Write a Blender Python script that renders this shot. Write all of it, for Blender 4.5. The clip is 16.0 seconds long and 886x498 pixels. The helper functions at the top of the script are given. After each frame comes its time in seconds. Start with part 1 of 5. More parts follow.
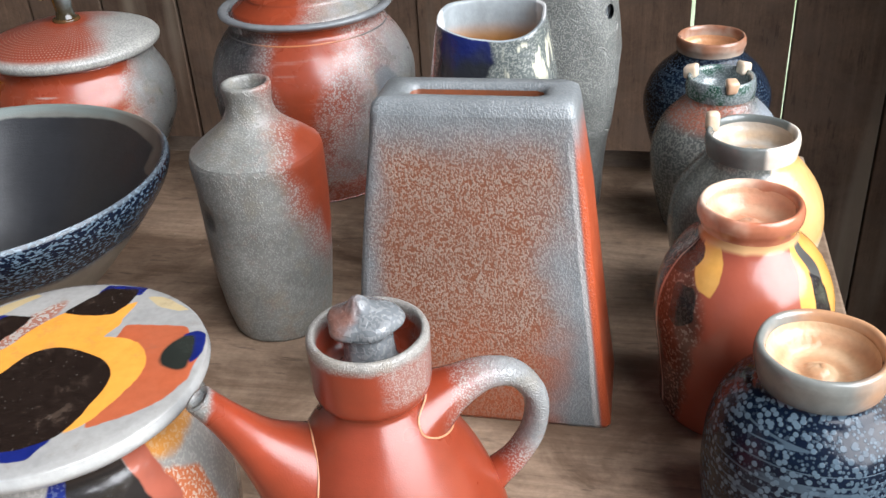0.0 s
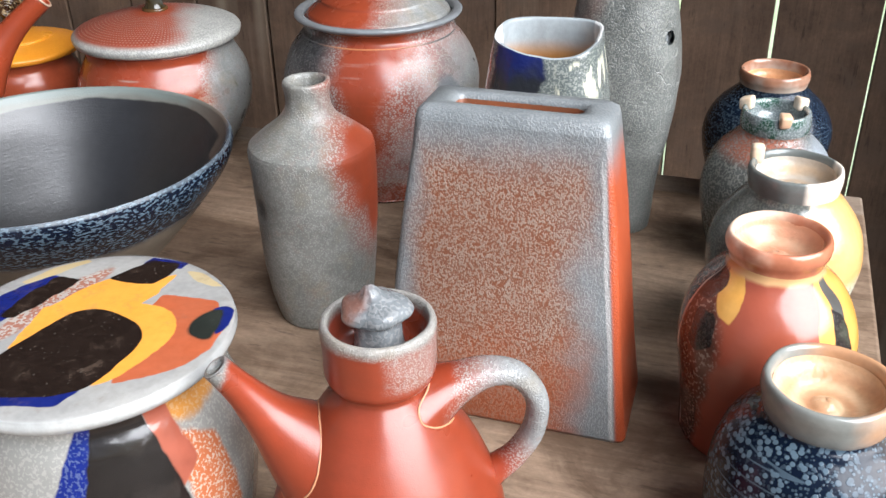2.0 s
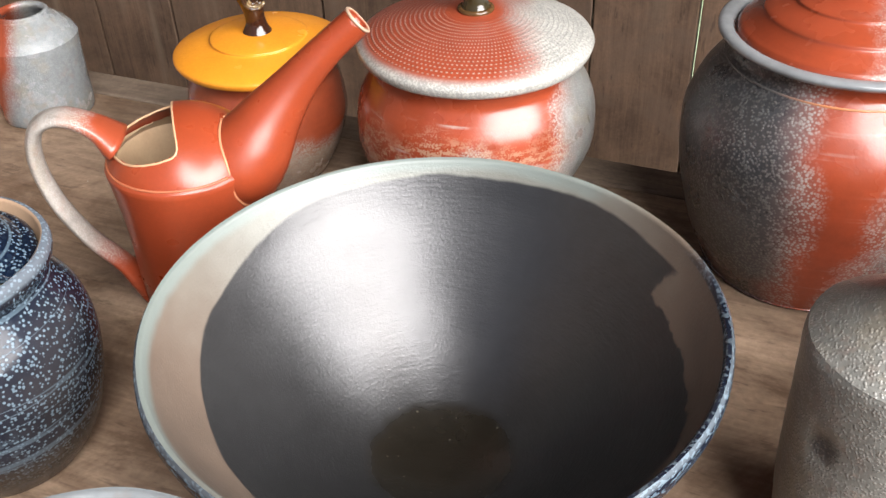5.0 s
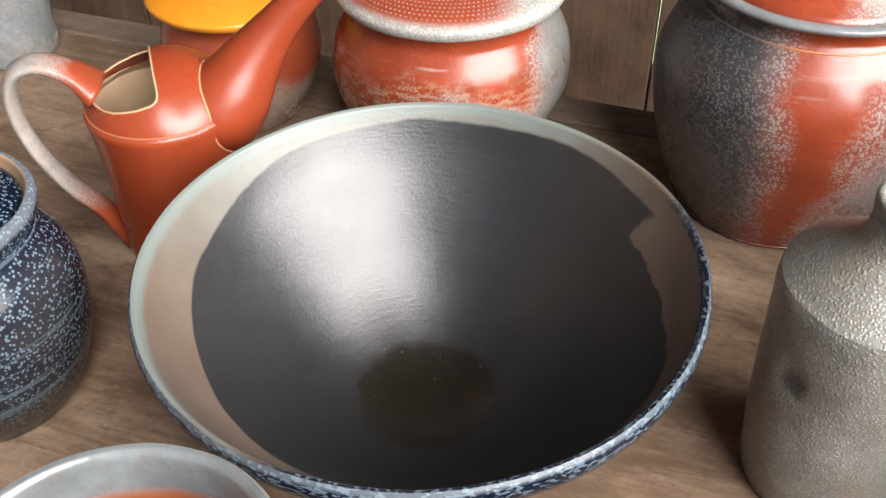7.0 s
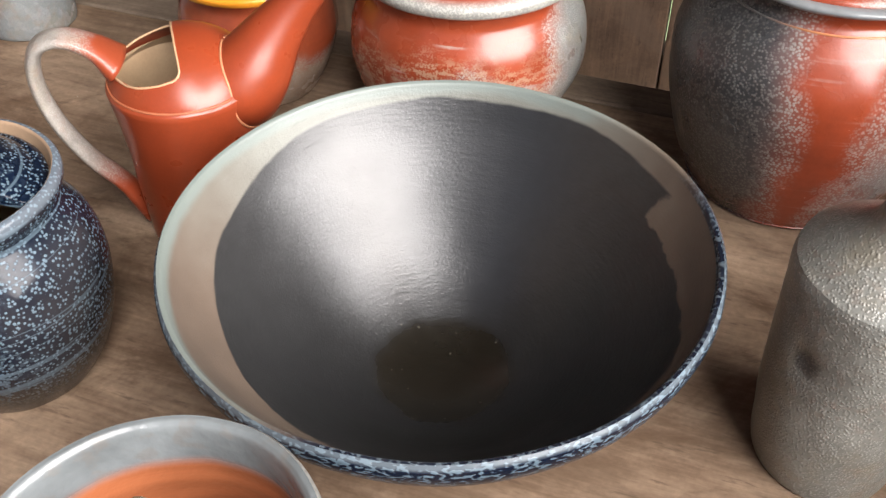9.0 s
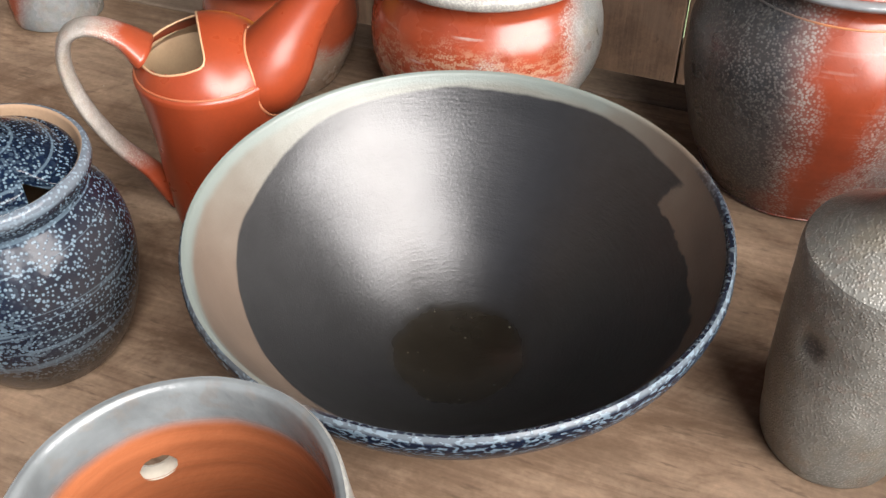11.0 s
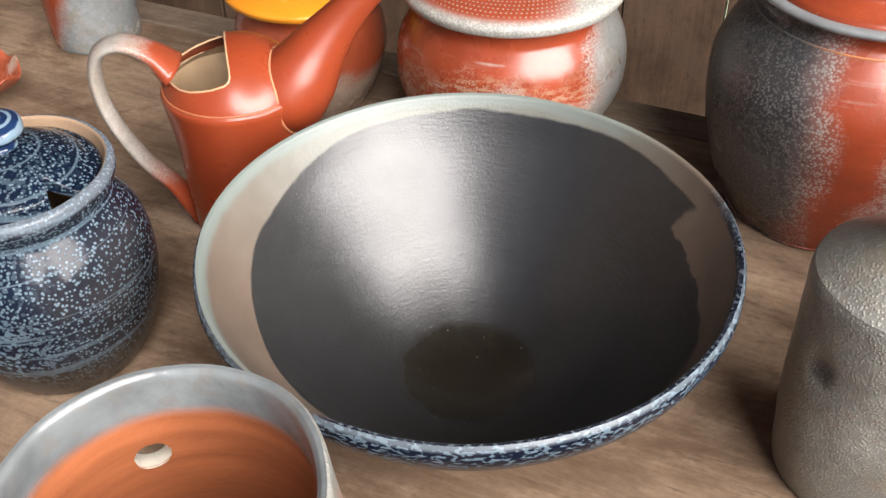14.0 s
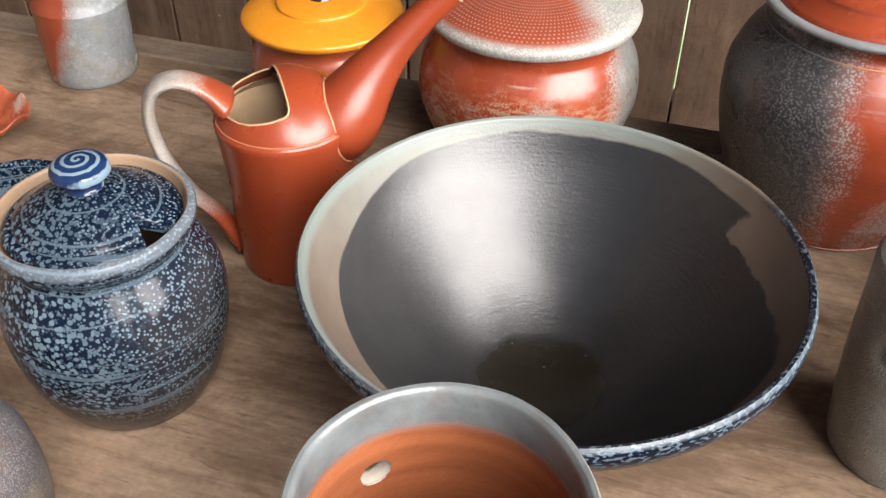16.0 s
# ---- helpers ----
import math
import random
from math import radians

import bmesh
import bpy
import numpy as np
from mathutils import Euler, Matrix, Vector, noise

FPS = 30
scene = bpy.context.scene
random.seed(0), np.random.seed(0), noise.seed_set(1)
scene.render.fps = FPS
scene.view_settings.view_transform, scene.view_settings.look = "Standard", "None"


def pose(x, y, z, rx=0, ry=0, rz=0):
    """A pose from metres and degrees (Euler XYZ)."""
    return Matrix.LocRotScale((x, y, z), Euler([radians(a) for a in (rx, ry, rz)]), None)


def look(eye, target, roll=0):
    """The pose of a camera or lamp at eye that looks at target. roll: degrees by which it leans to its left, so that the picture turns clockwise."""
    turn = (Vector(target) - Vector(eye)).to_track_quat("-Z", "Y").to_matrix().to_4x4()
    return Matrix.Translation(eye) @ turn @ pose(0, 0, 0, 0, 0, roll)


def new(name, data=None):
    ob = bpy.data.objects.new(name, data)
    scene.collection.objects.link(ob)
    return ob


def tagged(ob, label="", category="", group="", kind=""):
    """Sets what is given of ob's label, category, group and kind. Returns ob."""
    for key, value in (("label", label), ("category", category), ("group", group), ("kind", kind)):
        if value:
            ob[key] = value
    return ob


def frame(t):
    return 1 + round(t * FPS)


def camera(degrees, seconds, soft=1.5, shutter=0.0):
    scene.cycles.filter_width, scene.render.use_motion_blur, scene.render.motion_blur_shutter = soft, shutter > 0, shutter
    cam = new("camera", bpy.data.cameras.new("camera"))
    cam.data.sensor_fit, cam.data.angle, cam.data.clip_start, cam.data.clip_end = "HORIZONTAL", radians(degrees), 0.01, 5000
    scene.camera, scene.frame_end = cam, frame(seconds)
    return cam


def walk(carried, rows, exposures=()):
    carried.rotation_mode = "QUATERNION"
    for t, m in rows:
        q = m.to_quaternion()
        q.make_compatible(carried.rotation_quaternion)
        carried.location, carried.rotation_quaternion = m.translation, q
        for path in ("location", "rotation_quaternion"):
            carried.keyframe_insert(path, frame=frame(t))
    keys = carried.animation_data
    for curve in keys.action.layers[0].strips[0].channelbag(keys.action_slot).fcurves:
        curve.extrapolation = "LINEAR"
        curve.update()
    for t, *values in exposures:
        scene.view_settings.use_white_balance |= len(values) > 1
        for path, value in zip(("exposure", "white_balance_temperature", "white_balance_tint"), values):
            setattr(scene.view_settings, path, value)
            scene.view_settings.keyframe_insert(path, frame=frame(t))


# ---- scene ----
cam = camera(50.1, 16.0)
PATH = [
    (0, (0.005, -0.005, 0.42), (-0.024, 1.725, -0.582), -3.8),
    (0.5, (0.041, -0.027, 0.419), (-0.081, 1.722, -0.544), -0.5),
    (1, (0.047, -0.024, 0.422), (-0.139, 1.728, -0.525), -1.0),
    (1.5, (0.042, -0.02, 0.419), (-0.152, 1.721, -0.545), -1.0),
    (2, (0.034, -0.026, 0.425), (-0.155, 1.711, -0.549), -1.2),
    (2.5, (0.025, -0.019, 0.43), (-0.15, 1.725, -0.533), -1.3),
    (3, (0.004, 0.014, 0.438), (-0.178, 1.755, -0.531), -1.6),
    (3.5, (-0.047, 0.025, 0.467), (-0.265, 1.779, -0.469), -2.7),
    (4, (-0.149, 0.049, 0.472), (-0.346, 1.799, -0.475), -1.5),
    (4.5, (-0.261, 0.113, 0.51), (-0.512, 1.836, -0.474), -1.7),
    (4.6, (-0.2752, 0.1577, 0.4917), (-0.5257, 1.85, -0.4934), -0.6),
    (4.8, (-0.272, 0.2468, 0.4681), (-0.577, 1.87, -0.660), -2.3),
    (5, (-0.2884, 0.2906, 0.439), (-0.5727, 1.878, -0.773), -2.2),
    (5.2, (-0.2880, 0.2925, 0.4317), (-0.590, 1.857, -0.8437), -3.7),
    (7.3, (-0.3055, 0.2823, 0.4565), (-0.489, 1.759, -0.869), -0.9),
    (7.5, (-0.308, 0.28, 0.458), (-0.498, 1.754, -0.881), -1.2),
    (8, (-0.305, 0.28, 0.465), (-0.493, 1.745, -0.883), -0.8),
    (8.5, (-0.306, 0.281, 0.459), (-0.502, 1.737, -0.899), -0.8),
    (9, (-0.307, 0.281, 0.461), (-0.505, 1.732, -0.902), -0.7),
    (11.5, (-0.302, 0.26, 0.464), (-0.542, 1.704, -0.9), -1.1),
    (12, (-0.298, 0.255, 0.464), (-0.549, 1.697, -0.899), -1.3),
    (12.5, (-0.291, 0.253, 0.463), (-0.59, 1.715, -0.868), -2.3),
    (13, (-0.286, 0.251, 0.456), (-0.596, 1.724, -0.861), -2.1),
    (13.5, (-0.284, 0.255, 0.452), (-0.588, 1.733, -0.861), -1.4),
    (14, (-0.289, 0.256, 0.457), (-0.606, 1.743, -0.842), -1.4),
    (14.5, (-0.286, 0.248, 0.461), (-0.591, 1.744, -0.831), -1.7),
    (15, (-0.285, 0.245, 0.473), (-0.591, 1.75, -0.808), -1.6),
    (15.5, (-0.303, 0.231, 0.484), (-0.634, 1.735, -0.793), -2.2),
    (16, (-0.385, 0.223, 0.476), (-0.517, 1.759, -0.799), 0.3),
]
walk(cam, [(t, look(eye, target, roll)) for t, eye, target, roll in PATH],
     exposures=[(0, -0.18, 5950, 10), (0.5, -0.2, 5950, 10), (1.5, -0.08, 5950, 10), (3.0, 0.0, 6000, 9), (3.6, 0.0, 6050, 9), (4.2, 0.18, 6250, 11), (4.5, 0.3, 6350, 12), (5.0, 0.55, 6450, 12), (5.6, 0.47, 6500, 12), (7.3, 0.38, 6550, 12), (16, 0.38, 6650, 12)])

# ---- world and light ----
world = bpy.data.worlds.new("overcast_sky")
scene.world = world
world.use_nodes = True
sky = world.node_tree.nodes.new("ShaderNodeTexSky")
sky.sky_type, sky.sun_disc = "NISHITA", False
sky.sun_elevation, sky.sun_rotation = radians(41), radians(126)
sky.air_density, sky.dust_density = 1.0, 4.0
world.node_tree.links.new(sky.outputs[0], world.node_tree.nodes["Background"].inputs[0])
world.node_tree.nodes["Background"].inputs[1].default_value = 0.074
sun = new("sun", bpy.data.lights.new("sun", "SUN"))
sun.data.energy, sun.data.angle, sun.data.color = 11.4, radians(64), (1.0, 0.985, 0.97)
sun.matrix_world = look((0.611, -0.444, 0.656), (0, 0, 0))


# ---- material nodes ----
class Tree:
    """A small wrapper round one material's node tree."""

    def __init__(self, name):
        self.mat = bpy.data.materials.new(name)
        self.mat.use_nodes = True
        self.nt = self.mat.node_tree
        self.bsdf = self.nt.nodes["Principled BSDF"]
        co = self.nt.nodes.new("ShaderNodeTexCoord")
        self.P = co.outputs["Object"]
        sep = self.nt.nodes.new("ShaderNodeSeparateXYZ")
        self.nt.links.new(self.P, sep.inputs[0])
        self.x, self.y, self.z = sep.outputs

    def put(self, socket, v):
        if isinstance(v, bpy.types.NodeSocket):
            self.nt.links.new(v, socket)
        elif isinstance(v, tuple) and len(v) == 3 and socket.type == "RGBA":
            socket.default_value = (*v, 1)
        else:
            socket.default_value = v

    def m(self, op, a, b=0.0, c=0.0):
        n = self.nt.nodes.new("ShaderNodeMath")
        n.operation = op
        for i, v in enumerate((a, b, c)):
            self.put(n.inputs[i], v)
        return n.outputs[0]

    def add(self, *vs):
        out = vs[0]
        for v in vs[1:]:
            out = self.m("ADD", out, v)
        return out

    def mul(self, a, b):
        return self.m("MULTIPLY", a, b)

    def sub(self, a, b):
        return self.m("SUBTRACT", a, b)

    def big(self, a, b):
        return self.m("MAXIMUM", a, b)

    def small(self, a, b):
        return self.m("MINIMUM", a, b)

    def lin(self, a, b, c, d=0.0):
        return self.add(self.mul(self.x, a), self.mul(self.y, b), self.mul(self.z, c), d)

    def step(self, v, lo, hi):
        n = self.nt.nodes.new("ShaderNodeMapRange")
        n.interpolation_type = "SMOOTHSTEP"
        self.put(n.inputs["Value"], v)
        if lo < hi:
            n.inputs["From Min"].default_value, n.inputs["From Max"].default_value = lo, hi
        else:
            n.inputs["From Min"].default_value, n.inputs["From Max"].default_value = hi, lo
            n.inputs["To Min"].default_value, n.inputs["To Max"].default_value = 1.0, 0.0
        return n.outputs[0]

    def scaled(self, sx, sy, sz, vec=None, shift=(0, 0, 0)):
        n = self.nt.nodes.new("ShaderNodeMapping")
        self.nt.links.new(vec or self.P, n.inputs["Vector"])
        n.inputs["Scale"].default_value = (sx, sy, sz)
        n.inputs["Location"].default_value = shift
        return n.outputs[0]

    def noise(self, scale, detail=2.0, rough=0.5, dist=0.0, vec=None):
        n = self.nt.nodes.new("ShaderNodeTexNoise")
        self.nt.links.new(vec or self.P, n.inputs["Vector"])
        for k, v in (("Scale", scale), ("Detail", detail), ("Roughness", rough), ("Distortion", dist)):
            n.inputs[k].default_value = v
        return n.outputs["Fac"]

    def cells(self, scale, feature="F1", vec=None, smooth=0.5):
        n = self.nt.nodes.new("ShaderNodeTexVoronoi")
        n.feature = feature
        self.nt.links.new(vec or self.P, n.inputs["Vector"])
        n.inputs["Scale"].default_value = scale
        if feature == "SMOOTH_F1":
            n.inputs["Smoothness"].default_value = smooth
        return n.outputs["Distance"]

    def mix(self, f, a, b):
        n = self.nt.nodes.new("ShaderNodeMix")
        n.data_type = "RGBA"
        self.put(n.inputs["Factor"], f)
        self.put(n.inputs[6], a)
        self.put(n.inputs[7], b)
        return n.outputs[2]

    def tone(self, col, f, amount):
        """col, made lighter and darker by amount as f runs from 0 to 1."""
        n = self.nt.nodes.new("ShaderNodeMix")
        n.data_type, n.blend_type = "RGBA", "MULTIPLY"
        n.inputs["Factor"].default_value = 1.0
        self.put(n.inputs[6], col)
        g = self.add(self.mul(f, 2 * amount), 1 - amount)
        c = self.nt.nodes.new("ShaderNodeCombineColor")
        for i in range(3):
            self.nt.links.new(g, c.inputs[i])
        self.nt.links.new(c.outputs[0], n.inputs[7])
        return n.outputs[2]

    def ellipse(self, cx, cy, rx, ry, turn=0.0, soft=0.12, wob=0.0):
        """A filled oval in the xy plane, 1 inside."""
        ca, sa = math.cos(radians(turn)), math.sin(radians(turn))
        u = self.lin(ca / rx, sa / rx, 0, -(cx * ca + cy * sa) / rx)
        v = self.lin(-sa / ry, ca / ry, 0, (cx * sa - cy * ca) / ry)
        d = self.m("SQRT", self.add(self.mul(u, u), self.mul(v, v)))
        if wob:
            d = self.add(d, self.mul(self.sub(self.noise(60), 0.5), wob))
        return self.step(d, 1 + soft, 1 - soft)

    def turned(self, k):
        """The angle round z, counted from k."""
        c, s = math.cos(k), math.sin(k)
        return self.m("ARCTAN2", self.lin(-s, c, 0), self.lin(c, s, 0))

    def poly(self, u, v, pts, unit=1.0, wob=0.0, soft=0.0006, rounding=0.004, scale=90):
        """A filled convex patch with rounded corners in the plane of u and v, 1 inside."""
        pts = [(a[0] * unit, a[1] * unit) for a in pts]
        turn = sum(p[0] * q[1] - q[0] * p[1] for p, q in zip(pts, pts[1:] + pts[:1]))
        if turn < 0:
            pts = pts[::-1]
        d = None
        for p, q in zip(pts, pts[1:] + pts[:1]):
            ex, ey = q[0] - p[0], q[1] - p[1]
            ln = math.hypot(ex, ey)
            nx, ny = -ey / ln, ex / ln
            e = self.add(self.mul(u, nx), self.mul(v, ny), -(p[0] * nx + p[1] * ny))
            d = e if d is None else self.m("SMOOTH_MIN", d, e, rounding)
        if wob:
            d = self.add(d, self.mul(self.sub(self.noise(scale, 2.0), 0.5), wob))
        return self.step(d, -soft, soft)

    def worms(self, scale, width=0.05, dist=0.6):
        """The winding, beaded lines of a salt glaze."""
        n = self.noise(scale * 2.5, 0.5, 0.5, dist)
        return self.step(n, 0.55 - width, 0.66 - width)

    def beads(self, scale, lo=0.38, hi=0.58, rand=0.5):
        """Round beads of glaze, crowded until they touch: the mask and the height of each."""
        d = self.add(self.cells(scale), self.mul(self.sub(self.noise(scale * 0.45, 2.0), 0.5), rand))
        return self.step(d, hi, lo), self.step(d, 0.6, 0.0)

    def specks(self, scale, size=0.32, rand=0.12):
        d = self.cells(scale)
        d = self.add(d, self.mul(self.sub(self.noise(scale * 0.9, 1.0), 0.5), rand * 4))
        return self.step(d, size, size * 0.55)

    def done(self, col, rough=0.35, height=None, depth=0.0005, metal=0.0, coat=0.0, spec=0.5):
        self.put(self.bsdf.inputs["Base Color"], col)
        self.put(self.bsdf.inputs["Roughness"], rough)
        self.put(self.bsdf.inputs["Metallic"], metal)
        self.put(self.bsdf.inputs["Coat Weight"], coat)
        self.bsdf.inputs["Coat Roughness"].default_value = 0.12
        self.bsdf.inputs["Specular IOR Level"].default_value = spec
        if height is not None:
            b = self.nt.nodes.new("ShaderNodeBump")
            b.inputs["Strength"].default_value, b.inputs["Distance"].default_value = 1.0, depth
            self.nt.links.new(height, b.inputs["Height"])
            self.nt.links.new(b.outputs[0], self.bsdf.inputs["Normal"])
        return self.mat


GREY = (0.195, 0.20, 0.192)
PALE = (0.40, 0.39, 0.355)
RED = (0.30, 0.050, 0.018)
BRICK = (0.20, 0.040, 0.018)
DARK = (0.035, 0.037, 0.04)
NAVY = (0.003, 0.005, 0.011)
ICE = (0.15, 0.215, 0.265)


def salt_glaze(name, flash, scale=420, bead=0.55, rough=0.38, grey=GREY, red=RED, dark=None, seed=0.0, streaks=0.0, veil=None, mark=None):
    """Grey salt glaze over stoneware with a red flash. flash(t) gives the 0 to 1 mask of the red, dark(t) that of the
    darkened part.
    """
    t = Tree(name)
    t.P = t.scaled(1, 1, 1, shift=(seed, seed * 0.7, 0))
    f = flash(t)
    scale *= 0.47
    w, dome = t.beads(scale * 3.3, 0.28, 0.60, 0.6)
    fine = t.noise(380, 2.0)
    lump = t.noise(scale * 0.9, 2.0, 0.5, 0.4)
    rings = t.noise(220, 2.0, 0.6, 0.0, t.scaled(0.04, 0.04, 1))
    cloud = t.noise(28, 3.0, 0.6)
    edge = t.mul(f, t.sub(1.0, f))
    g = t.tone(t.mix(t.mul(w, 0.22), grey, PALE), cloud, 0.5)
    g = t.mix(t.mul(t.step(t.noise(36, 4.0, 0.65), 0.47, 0.70), 0.38), g, (0.23, 0.19, 0.125))
    g = t.tone(g, lump, 0.26)
    g = t.mix(t.mul(t.mul(t.step(t.noise(150, 2.0), 0.52, 0.64), t.step(t.noise(22, 3.0), 0.42, 0.62)), 0.16), g, (0.27, 0.13, 0.085))
    r = t.tone(t.mix(t.noise(45, 3.0), red, BRICK), cloud, 0.28)
    r = t.tone(r, rings, 0.08)
    if streaks:
        r = t.mix(t.mul(t.mul(t.step(t.add(rings, t.mul(t.noise(260), 0.1)), 0.63, 0.72), t.step(t.noise(30, 2.0), 0.45, 0.6)), streaks), r, PALE)
    if veil:
        dash = t.step(t.add(t.mul(t.noise(300, 2.0, 0.6, 0.2, t.scaled(0.35, 0.35, 1)), 0.6), t.mul(t.noise(700, 1.0), 0.4)), 0.46, 0.58)
        r = t.mix(t.mul(t.mul(dash, veil(t)), 0.55), r, (0.42, 0.31, 0.21))
    r = t.mix(t.mul(w, t.small(0.66, t.mul(edge, 3.4 * bead + 0.2))), r, PALE)
    col = t.mix(f, g, r)
    if dark:
        d = dark(t)
        col = t.mix(t.mul(d, t.sub(1.0, t.mul(w, 0.30))), col, DARK)
    if mark:
        col = t.mix(t.mul(mark(t), 0.68), col, t.tone((0.085, 0.10, 0.115), cloud, 0.3))
    col = t.tone(col, fine, 0.07)
    h = t.add(t.mul(t.add(t.mul(dome, 0.9), t.mul(lump, 0.9)), t.sub(1.0, t.mul(f, 0.92))), t.mul(fine, t.sub(0.12, t.mul(f, 0.09))), t.mul(rings, t.sub(0.25, t.mul(f, 0.17))))
    return t.done(col, t.add(rough - 0.12, t.mul(cloud, 0.16), t.mul(f, -0.03)), h, 0.00036, coat=t.mul(f, 0.08), spec=0.55)


def speckled_blue(name, scale=330, lower=None, bottom=(0.03, 0.022, 0.016), amount=0.9, worn=None, edge=None):
    """Dark cobalt salt glaze crowded with pale specks, brown and bare towards the foot."""
    t = Tree(name)
    side = t.step(t.add(t.lin(-9, -3, 0), t.mul(t.noise(18), 0.8)), 0.0, 0.9)
    fat = t.beads(scale * 0.9, 0.36, 0.48, 0.35)[0]
    dots = t.beads(scale * 1.4, 0.29, 0.41, 0.25)[0]
    w = t.big(t.mul(fat, side), t.mul(dots, t.sub(1.0, t.mul(side, 0.8))))
    rings = t.step(t.m("ABSOLUTE", t.sub(t.noise(75, 1.0, 0.5, 0.0, t.scaled(0.03, 0.03, 1)), 0.5)), 0.014, 0.006)
    w = t.big(t.mul(w, t.add(0.75, t.mul(t.noise(50), 0.4))), t.mul(rings, 0.5))
    base = t.mix(t.noise(40, 2.0), NAVY, (0.005, 0.011, 0.025))
    col = t.mix(t.mul(w, amount), base, ICE)
    if lower:
        k = t.step(t.add(t.z, t.mul(t.sub(t.noise(30, 3.0), 0.5), 0.03)), lower[0], lower[1])
        col = t.mix(k, t.mix(t.mul(w, 0.2), bottom, ICE), col)
    if worn:
        col = t.mix(t.mul(worn(t), t.sub(1.0, t.mul(w, 0.45))), col, (0.12, 0.10, 0.085))
    if edge:
        col = t.mix(t.mul(t.step(t.add(t.z, t.mul(t.noise(60), 0.004)), *edge), 0.42), col, (0.22, 0.26, 0.30))
    col = t.tone(col, t.noise(400), 0.1)
    return t.done(col, t.add(0.12, t.mul(t.noise(50), 0.1)), t.add(w, t.mul(t.noise(120, 2.0), 0.8)), 0.00016, spec=0.28)


def plain_glaze(name, a, b, scale=40, rough=0.3, depth=0.0002, coat=0.0, fine=500):
    t = Tree(name)
    col = t.tone(t.mix(t.noise(scale, 3.0, 0.6), a, b), t.noise(fine, 2.0), 0.12)
    return t.done(col, t.add(rough - 0.05, t.mul(t.noise(scale * 2), 0.1)), t.add(t.mul(t.noise(fine * 0.6, 2.0), 0.5), t.noise(200, 2.0, 0.6, 0.0, t.scaled(0.04, 0.04, 1))), depth * 0.55, coat=coat, spec=0.55)


def wood(name, a, b, along="x", grain=14.0, rough=0.75, stain=None, depth=0.0006, spots=0.0, spot_scale=11.0, spot_size=0.05, streak=None, patch=None):
    t = Tree(name)
    rnd = t.nt.nodes.new("ShaderNodeObjectInfo").outputs["Random"]
    off = t.nt.nodes.new("ShaderNodeCombineXYZ")
    for i in range(3):
        t.nt.links.new(t.mul(rnd, 13.0 + 7 * i), off.inputs[i])
    v = t.nt.nodes.new("ShaderNodeVectorMath")
    v.operation = "ADD"
    t.nt.links.new(t.P, v.inputs[0])
    t.nt.links.new(off.outputs[0], v.inputs[1])
    s = {"x": (0.06, 1, 1), "z": (1, 1, 0.05)}[along]
    vec = t.scaled(*s, vec=v.outputs[0])
    g1 = t.noise(grain * 6, 4.0, 0.65, 0.8, vec)
    g2 = t.noise(grain * 26, 3.0, 0.6, 0.2, vec)
    blot = t.noise(9.0, 6.0, 0.7, 0.6, v.outputs[0])
    g3 = t.noise(grain * 2.2, 4.0, 0.7, 0.5, t.scaled(0.35, 1, 0.35, vec=v.outputs[0]))
    f = t.step(t.add(t.mul(g1, 0.30), t.mul(g2, 0.22), t.mul(g3, 0.48)), 0.28, 0.72)
    g4 = t.noise(grain * 70, 2.0, 0.6, 0.0, t.scaled(*((0.14, 1, 1) if along == "x" else (1, 1, 0.1)), vec=v.outputs[0]))
    col = t.tone(t.tone(t.tone(t.mix(f, a, b), blot, 0.75), rnd, 0.16), g4, 0.16)
    col = t.tone(col, t.noise(240, 4.0, 0.7), 0.32)
    if stain:
        k = t.step(t.noise(13.0, 6.0, 0.7, 0.9, t.scaled(0.5, 1, 1, vec=v.outputs[0])), 0.46, 0.66)
        col = t.mix(t.mul(k, 0.7), col, stain)
    if patch:
        k = t.step(t.noise(6.5, 6.0, 0.72, 0.9, t.scaled(0.6, 1, 1, vec=v.outputs[0])), 0.46, 0.64)
        col = t.mix(t.mul(k, 0.55), col, patch)
    fleck = t.step(t.noise(150, 3.0, 0.65, 0.0, t.scaled(*((0.2, 1, 1) if along == "x" else (1, 1, 0.15)), vec=v.outputs[0])), 0.60, 0.70)
    col = t.mix(t.mul(fleck, 0.45), col, tuple(0.45 * q for q in a))
    if streak:
        k = t.step(t.noise(10.0, 3.0, 0.6, 0.3, t.scaled(1, 1, 0.1, vec=v.outputs[0])), 0.56, 0.74)
        col = t.mix(t.mul(k, 0.6), col, streak)
    if spots:
        d = t.add(t.cells(spot_scale, vec=v.outputs[0]), t.mul(t.sub(t.noise(spot_scale * 9, 2.0, vec=v.outputs[0]), 0.5), spot_size * 1.6))
        k = t.step(d, spot_size, spot_size * 0.6)
        col = t.mix(t.mul(k, spots), col, (0.5, 0.48, 0.42))
    return t.done(col, rough, t.add(t.mul(g1, 0.5), t.mul(g2, 0.6)), depth, spec=0.3)


def two_tone(name, a, b, mask, rough=0.2):
    """Two glazes that run into each other."""
    t = Tree(name)
    k = mask(t)
    c = t.tone(t.tone(t.mix(k, a, b), t.noise(45, 3.0), 0.35), t.noise(260, 2.0), 0.12)
    return t.done(c, t.add(rough - 0.06, t.mul(t.noise(60), 0.12)), t.add(t.noise(160, 2.0), t.noise(200, 2.0, 0.6, 0.0, t.scaled(0.04, 0.04, 1))), 0.0002, spec=0.6)


